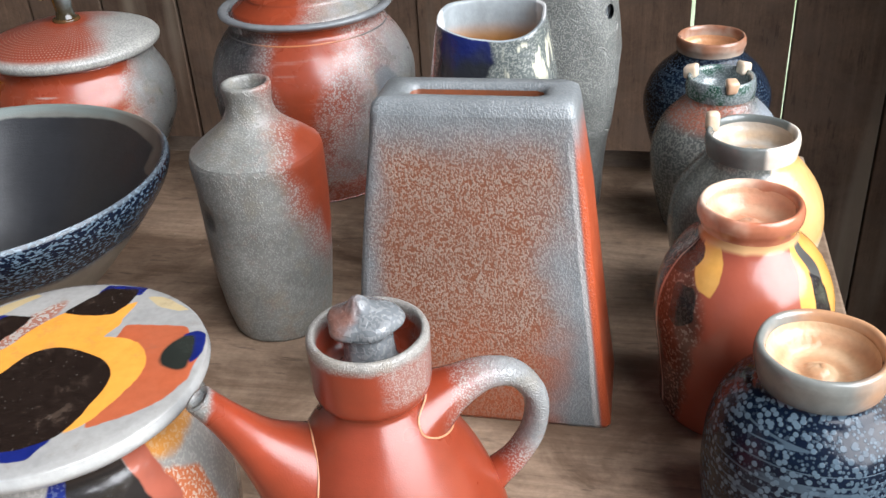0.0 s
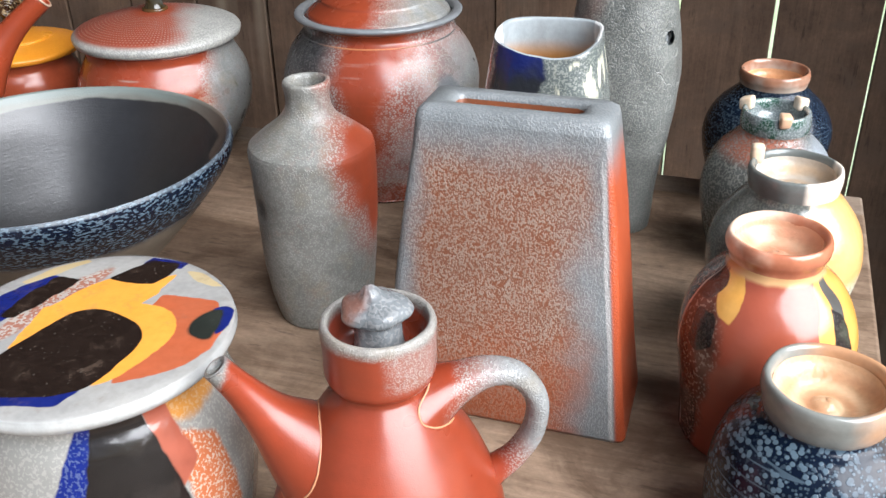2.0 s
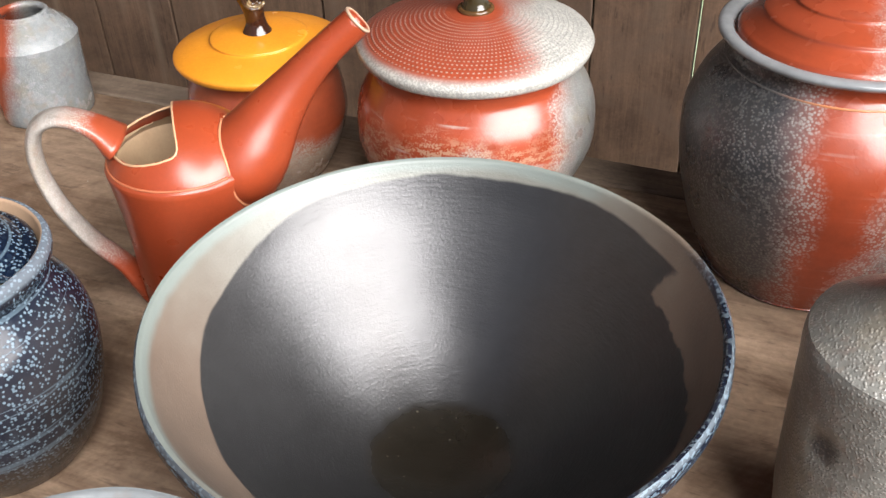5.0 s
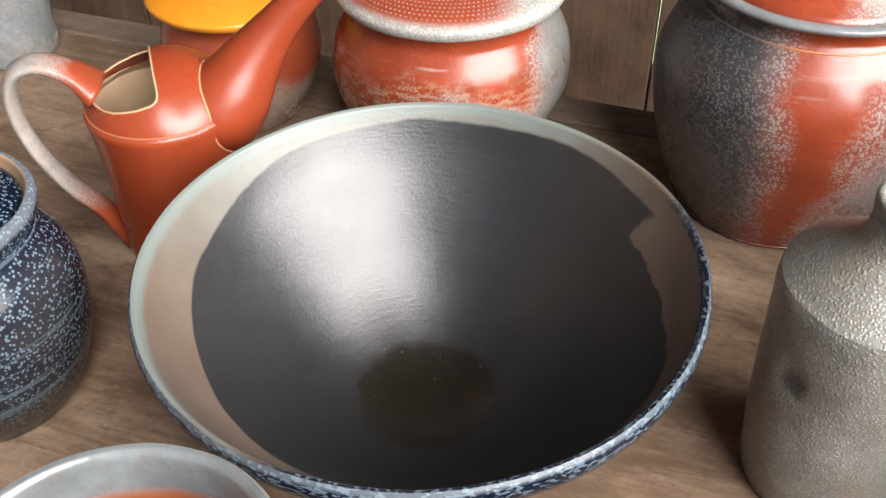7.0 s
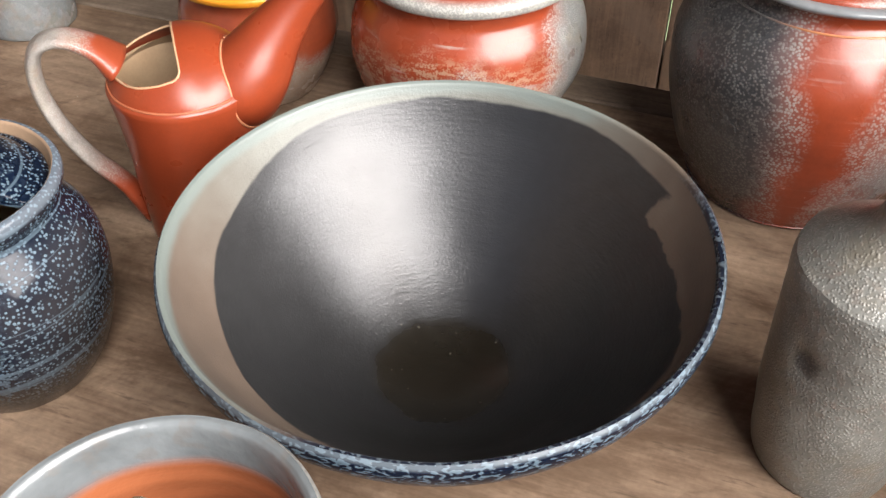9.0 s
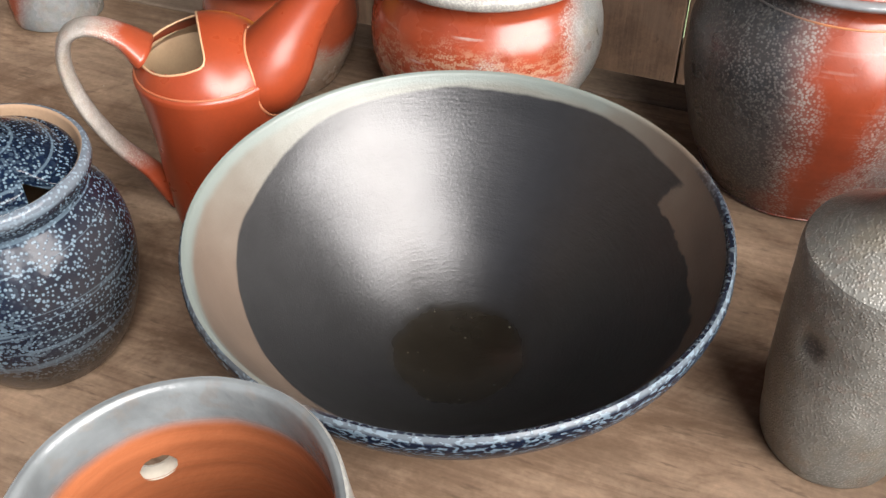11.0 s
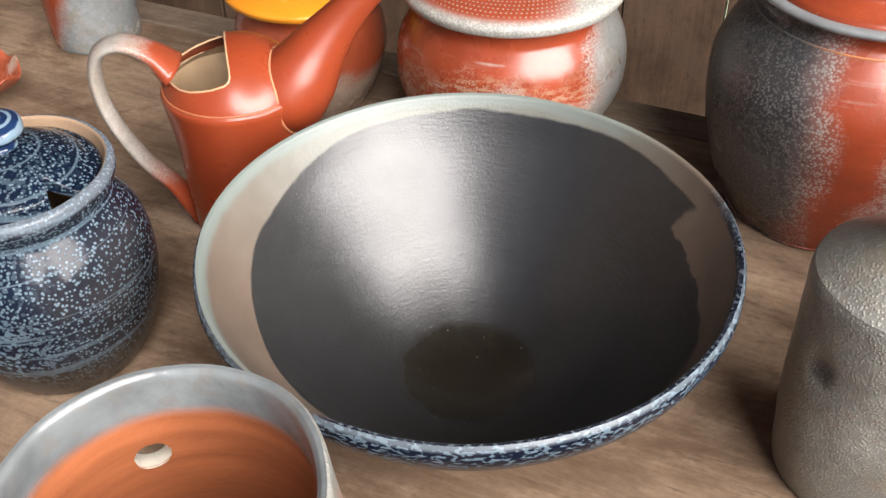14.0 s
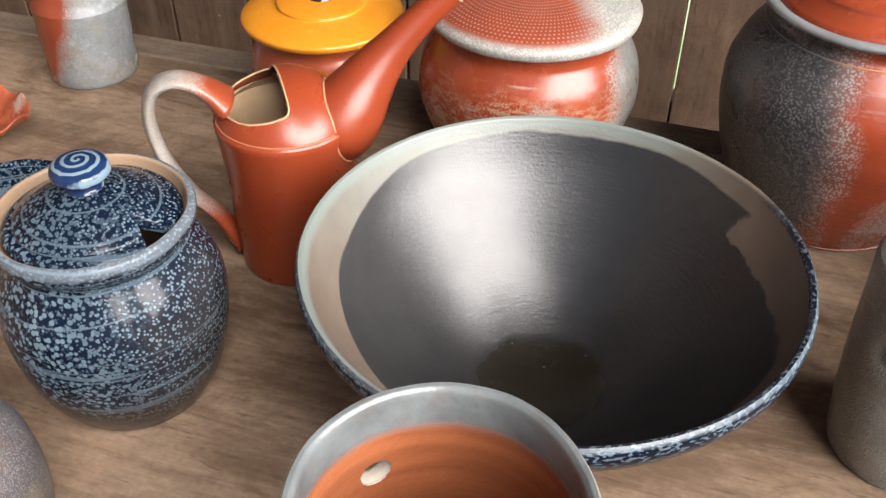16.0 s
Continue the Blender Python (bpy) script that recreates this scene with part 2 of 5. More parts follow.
# ---- mesh helpers ----
def part(name, bm, material, parent=None, label="", at=None, smooth=True):
    me = bpy.data.meshes.new(name)
    if smooth:
        for f in bm.faces:
            f.smooth = True
    bm.to_mesh(me)
    bm.free()
    for mm in material if isinstance(material, list) else [material]:
        me.materials.append(mm)
    ob = new(name, me)
    if parent is not None:
        ob.parent = parent
    if at is not None:
        ob.matrix_basis = at
    if label:
        ob["label"] = label
    return ob


def thing(name, x, y, label, category, group="", turn=0.0, z=0.0, tall=1.0):
    ob = tagged(new(name), label, category, group)
    ob.matrix_basis = pose(x, y, z, 0, 0, turn) @ Matrix.Diagonal((1, 1, tall, 1))
    return ob


def smooth_curve(pts, steps):
    """Catmull-Rom through points of any dimension."""
    p = [np.array(a, float) for a in pts]
    p = [2 * p[0] - p[1]] + p + [2 * p[-1] - p[-2]]
    out = []
    for i in range(1, len(p) - 2):
        a, b, c, d = p[i - 1], p[i], p[i + 1], p[i + 2]
        for k in range(steps):
            u = k / steps
            out.append(0.5 * (2 * b + (c - a) * u + (2 * a - 5 * b + 4 * c - d) * u * u + (3 * b - a - 3 * c + d) * u ** 3))
    out.append(p[-2])
    return out


def lathe(profile, seg=72, steps=4, wobble=0.0006, shape=None, bm=None):
    """Turns (radius, height) points round z. A point given with a third value is a sharp corner.
    shape(angle, r, z) may bend the round into something else and gives (x, y, z)."""
    runs, run = [], []
    for q in profile:
        run.append(q[:2])
        if len(q) > 2:
            runs.append(run)
            run = [q[:2]]
    if len(run) > 1:
        runs.append(run)
    pts = []
    for r in runs:
        c = smooth_curve(r, steps) if len(r) > 2 else [np.array(r[0], float), np.array(r[1], float)]
        pts += c if not pts else c[1:]
    bm = bm or bmesh.new()
    rings = []
    for r, z in pts:
        r = max(float(r), 0.0)
        if r < 1e-5:
            x, y, zz = shape(0, 0, z) if shape else (0, 0, z)
            rings.append([bm.verts.new((x, y, zz))])
            continue
        ring = []
        for i in range(seg):
            a = 2 * math.pi * i / seg
            rr = r
            if wobble:
                rr += wobble * (noise.noise((math.cos(a) * 1.3, math.sin(a) * 1.3, z * 16)) + 0.5 * noise.noise((3 + math.cos(a) * 3, math.sin(a) * 3, z * 60)))
            ring.append(bm.verts.new(shape(a, rr, z) if shape else (rr * math.cos(a), rr * math.sin(a), z)))
        rings.append(ring)
    for p, q in zip(rings, rings[1:]):
        if len(p) == 1 and len(q) == 1:
            continue
        for i in range(seg):
            j = (i + 1) % seg
            if len(p) == 1:
                bm.faces.new((p[0], q[j], q[i]))
            elif len(q) == 1:
                bm.faces.new((p[i], p[j], q[0]))
            else:
                bm.faces.new((p[i], p[j], q[j], q[i]))
    bmesh.ops.recalc_face_normals(bm, faces=bm.faces)
    return bm


def tube(path, radii, seg=20, steps=6, flat=1.0, side=(0, 1, 0), hollow=0.0, bm=None):
    """A bent tube through points; radii at those points; flat squeezes it along side. hollow: the wall's thickness at an open far end."""
    bm = bm or bmesh.new()
    c = smooth_curve([(*p, r) for p, r in zip(path, radii)], steps)
    side = Vector(side).normalized()
    rings = []

    def ring(o, d, r):
        b = (side - d * side.dot(d)).normalized()
        n = d.cross(b)
        return [bm.verts.new(o + n * (r * math.cos(2 * math.pi * i / seg)) + b * (r * flat * math.sin(2 * math.pi * i / seg))) for i in range(seg)]

    for k, q in enumerate(c):
        a, b = c[max(k - 1, 0)], c[min(k + 1, len(c) - 1)]
        d = Vector(b[:3] - a[:3]).normalized()
        rings.append(ring(Vector(q[:3]), d, float(q[3])))
    if hollow:
        for k in (len(c) - 1, len(c) - 3, len(c) - 6):
            a, b = c[max(k - 1, 0)], c[min(k + 1, len(c) - 1)]
            d = Vector(b[:3] - a[:3]).normalized()
            rings.append(ring(Vector(c[k][:3]) + d * (0.0006 if k == len(c) - 1 else 0), d, max(float(c[k][3]) - hollow, 0.001)))
    for p, q in zip(rings, rings[1:]):
        for i in range(seg):
            j = (i + 1) % seg
            bm.faces.new((p[i], p[j], q[j], q[i]))
    bm.faces.new(rings[0][::-1])
    bm.faces.new(rings[-1])
    bmesh.ops.recalc_face_normals(bm, faces=bm.faces)
    return bm


def block(size, centre=(0, 0, 0), bevel=0.002, bm=None, segments=2):
    bm = bm or bmesh.new()
    r = bmesh.ops.create_cube(bm, size=1)
    for v in r["verts"]:
        v.co = Vector([c + s * k for c, s, k in zip(centre, size, v.co)])
    if bevel:
        es = list({e for v in r["verts"] for e in v.link_edges})
        bmesh.ops.bevel(bm, geom=es, offset=bevel, segments=segments, affect="EDGES", profile=0.5)
    return bm


def ball(r, centre, squash=(1, 1, 1), bm=None, seg=16):
    bm = bm or bmesh.new()
    q = bmesh.ops.create_uvsphere(bm, u_segments=seg, v_segments=seg // 2 + 2, radius=r)
    for v in q["verts"]:
        v.co = Vector(c + k * s for c, k, s in zip(centre, v.co, squash))
    return bm


def hoop(centre, way, r, thick, arc=(0.0, 2 * math.pi)):
    """A thin ring, or part of one, of clay round an axis."""
    way = Vector(way).normalized()
    u = way.orthogonal().normalized()
    v = way.cross(u)
    c = Vector(centre)
    pts = [tuple(c + (u * math.cos(a) + v * math.sin(a)) * r) for a in np.linspace(arc[0], arc[1], 33)]
    return tube(pts, [thick] * 33, 8, 2)


def joint(path, radii, inside, arc, thick, flat=1.0, side=(0, 1, 0), lift=0.0003):
    """A thin roll of clay along the line where a tube leaves the body that inside() describes."""
    c = smooth_curve([(*p, r) for p, r in zip(path, radii)], 24)
    side = Vector(side).normalized()
    pts = []
    for ang in np.linspace(arc[0], arc[1], 40):
        last = None
        for k in range(len(c)):
            d = Vector(c[min(k + 1, len(c) - 1)][:3] - c[max(k - 1, 0)][:3]).normalized()
            b = (side - d * side.dot(d)).normalized()
            out = d.cross(b) * math.cos(ang) + b * flat * math.sin(ang)
            q = Vector(c[k][:3]) + out * (float(c[k][3]) + lift)
            if not inside(q):
                last = q
                break
        if last is not None:
            pts.append(tuple(last))
    soft = [tuple(np.mean([pts[max(0, min(len(pts) - 1, i + o))] for o in (-1, 0, 1)], axis=0)) for i in range(len(pts))]
    return tube(soft, [thick] * len(soft), 8, 2)

# ---- materials of the place ----
TABLE_WOOD = wood("weathered_table_wood", (0.105, 0.065, 0.040), (0.27, 0.193, 0.133), "x", 9.0, 0.72, stain=(0.075, 0.042, 0.022), spots=0.5, spot_scale=26.0, spot_size=0.022, patch=(0.085, 0.050, 0.028))
STRIP_WOOD = wood("grey_table_strip_wood", (0.12, 0.085, 0.06), (0.25, 0.19, 0.14), "x", 10.0, 0.8)
WALL_WOOD = wood("brown_wall_boards", (0.056, 0.033, 0.021), (0.140, 0.089, 0.057), "z", 9.0, 0.8, stain=(0.095, 0.064, 0.045), spots=0.8, spot_scale=14.0, spot_size=0.048, streak=(0.25, 0.205, 0.15))
RAIL_WOOD = wood("grey_rail_wood", (0.12, 0.105, 0.095), (0.24, 0.215, 0.195), "x", 10.0, 0.8)


def earth_and_grass():
    t = Tree("ground_soil_and_grass")
    k = t.step(t.lin(0.2588, 0.9659, 0, -1.6), 0.0, 0.4)
    soil = t.tone(t.mix(t.noise(9, 4.0), (0.05, 0.035, 0.025), (0.11, 0.085, 0.06)), t.noise(80, 3.0), 0.3)
    grass = t.tone(t.mix(t.noise(2.2, 4.0), (0.24, 0.36, 0.11), (0.55, 0.58, 0.46)), t.noise(60, 3.0), 0.3)
    return t.done(t.mix(k, soil, grass), 0.9, t.noise(60, 4.0), 0.01, spec=0.2)


# ---- ground, fence wall, table ----
FLOOR = -0.76
bm = bmesh.new()
for v in ((-400, -400), (400, -400), (400, 400), (-400, 400)):
    bm.verts.new((v[0], v[1], 0))
bm.faces.new(bm.verts)
tagged(part("ground", bm, earth_and_grass(), at=pose(0, 0, FLOOR), smooth=False), "bare brown soil with rough grass beyond the wall", "ground", kind="structure")

WALL_YAW, WALL_FAR = -15.0, 1.36
wall_at = pose(0, 0, 0, 0, 0, WALL_YAW) @ pose(0, WALL_FAR, 0)
wall = tagged(new("wall_north"), "dark brown weathered vertical board wall with open joints", "wall", kind="structure")
wall.matrix_basis = wall_at
# joints along the wall: place and clear width
JOINTS = [(-3.35, 0.002), (-3.2, 0.002), (-3.05, 0.002), (-2.9, 0.002), (-2.76, 0.002), (-2.61, 0.002), (-2.46, 0.002), (-2.31, 0.002), (-2.165, 0.002), (-2.02, 0.002), (-1.84, 0.002), (-1.683, 0.0025), (-1.526, 0.0048), (-1.366, 0.0048), (-1.222, 0.0048), (-1.08, 0.0048),
          (-0.941, 0.0048), (-0.803, 0.005), (-0.666, 0.0022), (-0.528, 0.0032), (-0.400, 0.0014), (-0.262, 0.0048), (-0.127, 0.0048), (0.005, 0.0052), (0.141, 0.0032), (0.276, 0.003),
          (0.411, 0.003), (0.546, 0.002), (0.681, 0.002), (0.816, 0.002), (0.95, 0.002), (1.085, 0.002), (1.22, 0.002), (1.36, 0.002), (1.5, 0.002)]
OPEN = (-0.666, -0.528, -0.400, -0.262, -0.127, 0.005, 0.141)
for (a, ga), (b, gb) in zip(JOINTS, JOINTS[1:]):
    lo, hi = a + ga / 2, b - gb / 2
    dep = random.uniform(-0.002, 0.002)
    bm = block((hi - lo, 0.02, 2.36), ((lo + hi) / 2, 0.01 + dep, 0.42), 0.0018)
    lean = random.uniform(-0.0012, 0.0012)
    for v in bm.verts:
        v.co.x += lean * v.co.z
    part("board", bm, WALL_WOOD, wall, smooth=False)
for u, g in JOINTS[1:-1]:
    if u not in OPEN:
        part("cover_strip", block((0.06, 0.012, 2.3), (u, 0.052, 0.42), 0.001), WALL_WOOD, wall, smooth=False)
part("lower_rail", block((4.8, 0.04, 0.5), (-0.92, 0.043, -0.5), 0.002), WALL_WOOD, wall, smooth=False)
part("upper_rail", block((4.8, 0.035, 0.095), (-0.92, -0.0195, 0.1985), 0.003), RAIL_WOOD, wall, "weathered grey horizontal rail", smooth=False)

# unseen side wall and roof, added to block sky light from left and above
west_blocker = tagged(new("wall_west_blocker"), "unseen dark brown board wall added to block light from the left", "wall", kind="structure")
west_blocker.matrix_basis = wall_at
for k in range(19):
    part("board", block((0.02, 0.146, 2.32), (-2.02 + random.uniform(-0.002, 0.002), -0.09 - 0.15 * k, 0.42), 0.0018), WALL_WOOD, west_blocker, smooth=False)
# short wall out of view, added to shade the back wall's right end
east_blocker = tagged(new("wall_east_blocker"), "unseen short dark brown board wall added to shade the back wall", "wall", kind="structure")
east_blocker.matrix_basis = pose(0.74, 0, 0)
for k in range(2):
    part("board", block((0.02, 0.146, 2.32), (random.uniform(-0.002, 0.002), 1.115 - 0.15 * k, 0.42), 0.0018), WALL_WOOD, east_blocker, smooth=False)
# roof out of view, added to keep overhead sky off the pots
tagged(part("ceiling", block((3.2, 1.4, 0.03), (-0.82, -0.67, 1.625), 0.003), WALL_WOOD, at=wall_at, smooth=False), "unseen plain dark brown boarded roof added to block the sky", "roof", kind="structure")

TABLE_YAW = -12.85
table_at = pose(-0.286, 1.017, 0, 0, 0, TABLE_YAW)
table = tagged(new("display_table"), "weathered brown wooden display table with a bare worn top", "table")
table.matrix_basis = table_at
part("tabletop", block((2.115, 0.958, 0.028), (-0.3925, -0.521, -0.014), 0.003), TABLE_WOOD, table, smooth=False)
part("back_strip", block((2.115, 0.040, 0.027), (-0.3925, -0.0205, -0.0145), 0.003), STRIP_WOOD, table, "greyer narrow plank", smooth=False)
for x in (-1.38, 0.60):
    for y in (-0.94, -0.08):
        part("leg", block((0.07, 0.07, -FLOOR - 0.03), (x, y, (FLOOR - 0.028) / 2 - 0.001), 0.004), TABLE_WOOD, table, smooth=False)

# ---- large bowl ----
bowl = thing("bowl", -0.3580, 0.6440, "large flared stoneware bowl, black satin inside, blue speckled rim outside", "bowl")


def bowl_inside_mat():
    t = Tree("bowl_inside_glaze")
    r = t.m("SQRT", t.add(t.mul(t.x, t.x), t.mul(t.y, t.y)))
    cloud = t.noise(20, 3.0, 0.6)
    q = t.lin(-0.5, -0.85, 0)
    thr = t.add(0.1368, t.mul(t.step(q, -0.07, 0.08), -0.0105), t.mul(t.step(q, 0.05, 0.12), -0.0105), t.mul(t.sub(t.noise(22, 2.0), 0.5), 0.003), t.mul(t.sub(t.noise(140, 2.0), 0.5), 0.0004))
    bite = t.mul(t.mul(t.step(t.add(r, t.mul(t.noise(70, 4.0), 0.007), t.mul(t.small(t.y, 0.0), 0.11)), 0.1286, 0.1296), t.step(t.add(t.y, t.mul(t.noise(80, 3.0), 0.016)), 0.071, 0.067)), t.step(t.x, 0.0, 0.02))
    bare = t.big(t.step(t.sub(r, thr), -0.0006, 0.0006), bite)
    brown = t.tone(t.mix(t.step(t.add(t.lin(-2, 6, 0), t.mul(cloud, 0.5)), 0.2, 1.1), (0.125, 0.090, 0.066), (0.145, 0.148, 0.128)), cloud, 0.35)
    brown = t.mix(t.mul(t.step(t.add(t.z, t.mul(cloud, 0.006)), 0.1265, 0.1315), t.step(t.add(t.lin(-7, 4, 0), cloud), 0.2, 0.8)), brown, (0.15, 0.175, 0.16))
    black = t.tone(t.mix(t.step(t.add(r, t.mul(t.noise(60, 3.0), 0.012)), 0.051, 0.042), (0.015, 0.015, 0.0155), (0.012, 0.010, 0.007)), t.noise(120, 3.0), 0.45)
    black = t.mix(t.mul(t.mul(t.specks(210, 0.075), t.step(r, 0.056, 0.04)), 0.25), black, (0.25, 0.22, 0.16))
    scr = t.noise(330, 3.0, 0.65, 0.3, t.scaled(0.25, 0.25, 1.6))
    rough = t.add(0.295, t.mul(t.noise(35, 3.0), 0.12), t.mul(bare, 0.12), t.mul(t.step(t.add(r, t.mul(t.noise(50, 3.0), 0.012)), 0.051, 0.044), -0.10))
    lip = t.mul(t.step(t.z, 0.1280, 0.1292), t.step(t.add(t.lin(9, -9, 0), t.mul(t.noise(30), 0.4)), 0.7, 1.2))
    inside = t.mix(lip, t.mix(bare, black, brown), t.mix(t.step(t.noise(380, 1.0), 0.5, 0.6), (0.008, 0.013, 0.026), (0.10, 0.13, 0.155)))
    rough = t.add(rough, t.mul(lip, -0.2))
    return t.done(inside, rough, t.add(t.mul(t.noise(600, 3.0, 0.6), 0.5), t.mul(scr, 0.6)), 0.00034, spec=0.8)


def bowl_outside_mat():
    t = Tree("bowl_outside_glaze")
    w = t.mul(t.step(t.noise(360, 1.0, 0.5, 0.4, t.scaled(0.75, 0.75, 1.7)), 0.51, 0.60), t.add(0.7, t.mul(t.noise(40), 0.5)))
    fine = t.noise(500, 3.0)
    blue = t.mix(t.mul(w, 0.5), (0.004, 0.007, 0.016), ICE)
    blue = t.mix(t.mul(t.step(t.z, 0.1285, 0.131), 0.25), blue, (0.3, 0.36, 0.4))
    foot = t.tone(t.mix(t.noise(60), (0.10, 0.08, 0.06), (0.19, 0.16, 0.12)), fine, 0.2)
    red = t.step(t.z, 0.008, 0.003)
    low = t.mix(red, foot, (0.28, 0.09, 0.045))
    k = t.step(t.add(t.z, t.mul(t.noise(20), 0.012)), 0.090, 0.098)
    return t.done(t.mix(k, low, blue), t.add(0.45, t.mul(k, -0.2)), t.add(t.mul(w, k), t.mul(fine, 0.3)), 0.0002, spec=0.4)


def oval(a, r, z):
    """Thrown round, but pulled a little wider one way."""
    return r * 1.012 * math.cos(a), r * math.sin(a), z


part("outer_wall", lathe([(0.0, 0.004), (0.036, 0.004), (0.040, 0.0, 1), (0.047, 0.0), (0.0475, 0.006), (0.046, 0.010), (0.0595, 0.019), (0.084, 0.044), (0.111, 0.074), (0.1325, 0.101), (0.1412, 0.114), (0.1448, 0.1225), (0.1450, 0.1288), (0.1430, 0.1320)], 112, 4, 0.0009, oval), bowl_outside_mat(), bowl)
part("inner_wall", lathe([(0.1430, 0.1320), (0.1407, 0.1310), (0.1390, 0.1275), (0.1346, 0.119), (0.1233, 0.100), (0.1007, 0.073), (0.072, 0.043), (0.046, 0.0245), (0.0226, 0.016), (0.0, 0.0145)], 112, 5, 0.0009, oval), bowl_inside_mat(), bowl, "satin black slip with a bare ash-brown band")

# ---- bottle ----
bottle = thing("bottle", -0.1360, 0.629, "narrow-necked grey salt-glazed stoneware bottle with a red flash", "bottle", tall=1.013)


def dent(a, r, z):
    x, y = r * math.cos(a), r * math.sin(a)
    d = math.dist((x, y, z), (-0.038, -0.028, 0.103))
    k = 1 - 0.075 * math.exp(-(d / 0.008) ** 2)
    return x * k, y * k, z


def bottle_flash(t):
    return t.step(t.add(t.lin(22, -1.0, 5), t.mul(t.sub(t.noise(30, 3.0), 0.5), 0.5), -0.78), 0.28, 0.72)


def bottle_dark(t):
    n = t.nt.nodes.new("ShaderNodeVectorMath")
    n.operation = "DISTANCE"
    t.nt.links.new(t.P, n.inputs[0])
    n.inputs[1].default_value = (-0.036, -0.027, 0.101)
    spot = t.step(t.add(n.outputs["Value"], t.mul(t.noise(120), 0.005)), 0.014, 0.006)
    return t.small(1.0, t.add(t.mul(spot, 0.95), t.mul(t.step(t.add(t.lin(-14, 2, -2), t.mul(t.noise(22, 3.0), 0.7)), 0.6, 1.2), 0.35)))


BOTTLE = salt_glaze("bottle_glaze", bottle_flash, 400, 0.9, 0.42, (0.175, 0.175, 0.158), dark=bottle_dark)
part("body", lathe([(0.0, 0.003), (0.034, 0.003), (0.036, 0.0, 1), (0.0385, 0.003), (0.0415, 0.02), (0.0447, 0.05), (0.0468, 0.085), (0.0478, 0.12), (0.0480, 0.140), (0.0468, 0.1465)], 88, 5, 0.0011, dent), BOTTLE, bottle)
part("neck", lathe([(0.0468, 0.1465), (0.0385, 0.1535), (0.028, 0.1615), (0.0208, 0.168), (0.0172, 0.175), (0.0165, 0.183), (0.0178, 0.191), (0.0172, 0.194), (0.0145, 0.1942), (0.0128, 0.19), (0.0125, 0.178), (0.020, 0.164), (0.04, 0.14)], 88, 5, 0.0009), BOTTLE, bottle, "sloping shoulder and short neck, red on one side")

# ---- big lidded jar ----
big_jar = thing("lidded_jar", -0.125, 0.893, "large round lidded stoneware jar, red flash between grey sides", "jar", tall=1.03)


def big_flash(t):
    n = t.mul(t.sub(t.noise(30, 3.0), 0.5), 0.4)
    a = t.step(t.add(t.lin(9.86, -1.66, 0), n), -0.52, 0.0)
    b = t.step(t.add(t.lin(9.86, -1.66, -2.5), t.mul(n, 1.4), 0.22), 0.9, 0.2)
    low = t.step(t.add(t.z, t.mul(t.noise(25), 0.02)), 0.055, 0.03)
    return t.big(t.mul(a, b), t.mul(low, 0.9))


def big_dark(t):
    return t.mul(t.step(t.add(t.lin(-9.86, 1.66, 0), t.mul(t.sub(t.noise(18, 3.0), 0.5), 0.6)), 0.0, 0.38), 0.95)


def big_mark(t):
    """The smooth ghost left where another pot stood close in the kiln."""
    u = t.mul(t.turned(-0.70), 0.1)
    return t.poly(u, t.z, [(-0.016, 0.122), (-0.004, 0.130), (0.014, 0.122), (0.019, 0.08), (0.010, 0.035), (-0.010, 0.045)], 1.0, 0.008, 0.003, 0.012)


BIG = salt_glaze("big_jar_glaze", big_flash, 330, 1.0, 0.33, (0.20, 0.205, 0.20), dark=big_dark, streaks=0.15, mark=big_mark)
part("body", lathe([(0.0, 0.003), (0.067, 0.003), (0.0695, 0.0, 1), (0.0725, 0.004), (0.0850, 0.033), (0.0948, 0.068), (0.0985, 0.095), (0.0975, 0.118), (0.088, 0.140), (0.0765, 0.1545), (0.0725, 0.160), (0.0735, 0.1660)], 96, 4, 0.001), BIG, big_jar)
part("rim", lathe([(0.0735, 0.1660), (0.0765, 0.1678), (0.0808, 0.1700), (0.0828, 0.1722), (0.0822, 0.1742), (0.0790, 0.1752), (0.0735, 0.1738), (0.0715, 0.168), (0.070, 0.160), (0.09, 0.11), (0.06, 0.03), (0, 0.012)], 96, 4, 0.001), two_tone("big_rim_glaze", (0.18, 0.19, 0.195), (0.50, 0.20, 0.09), lambda t: t.mul(t.step(t.z, 0.1690, 0.167), t.step(t.lin(12, -3, 0), -0.6, 0.0))), big_jar, "wide blue-grey flanged rim")


part("seam", hoop((0, 0, 0.1555), (0, 0, 1), 0.0757, 0.0008), two_tone("orange_seam_glaze", (0.12, 0.12, 0.115), (0.50, 0.20, 0.085), lambda t: t.mul(t.step(t.lin(9.86, -1.66, 0), -0.45, -0.1), t.step(t.lin(9.86, -1.66, 0), 0.7, 0.35)), 0.3), big_jar, "pale orange thrown line under the rim")


def big_lid_flash(t):
    return t.step(t.add(t.lin(-11, 2, 0), t.mul(t.sub(t.noise(22, 3.0), 0.5), 0.5), 0.55), 0.0, 0.5)


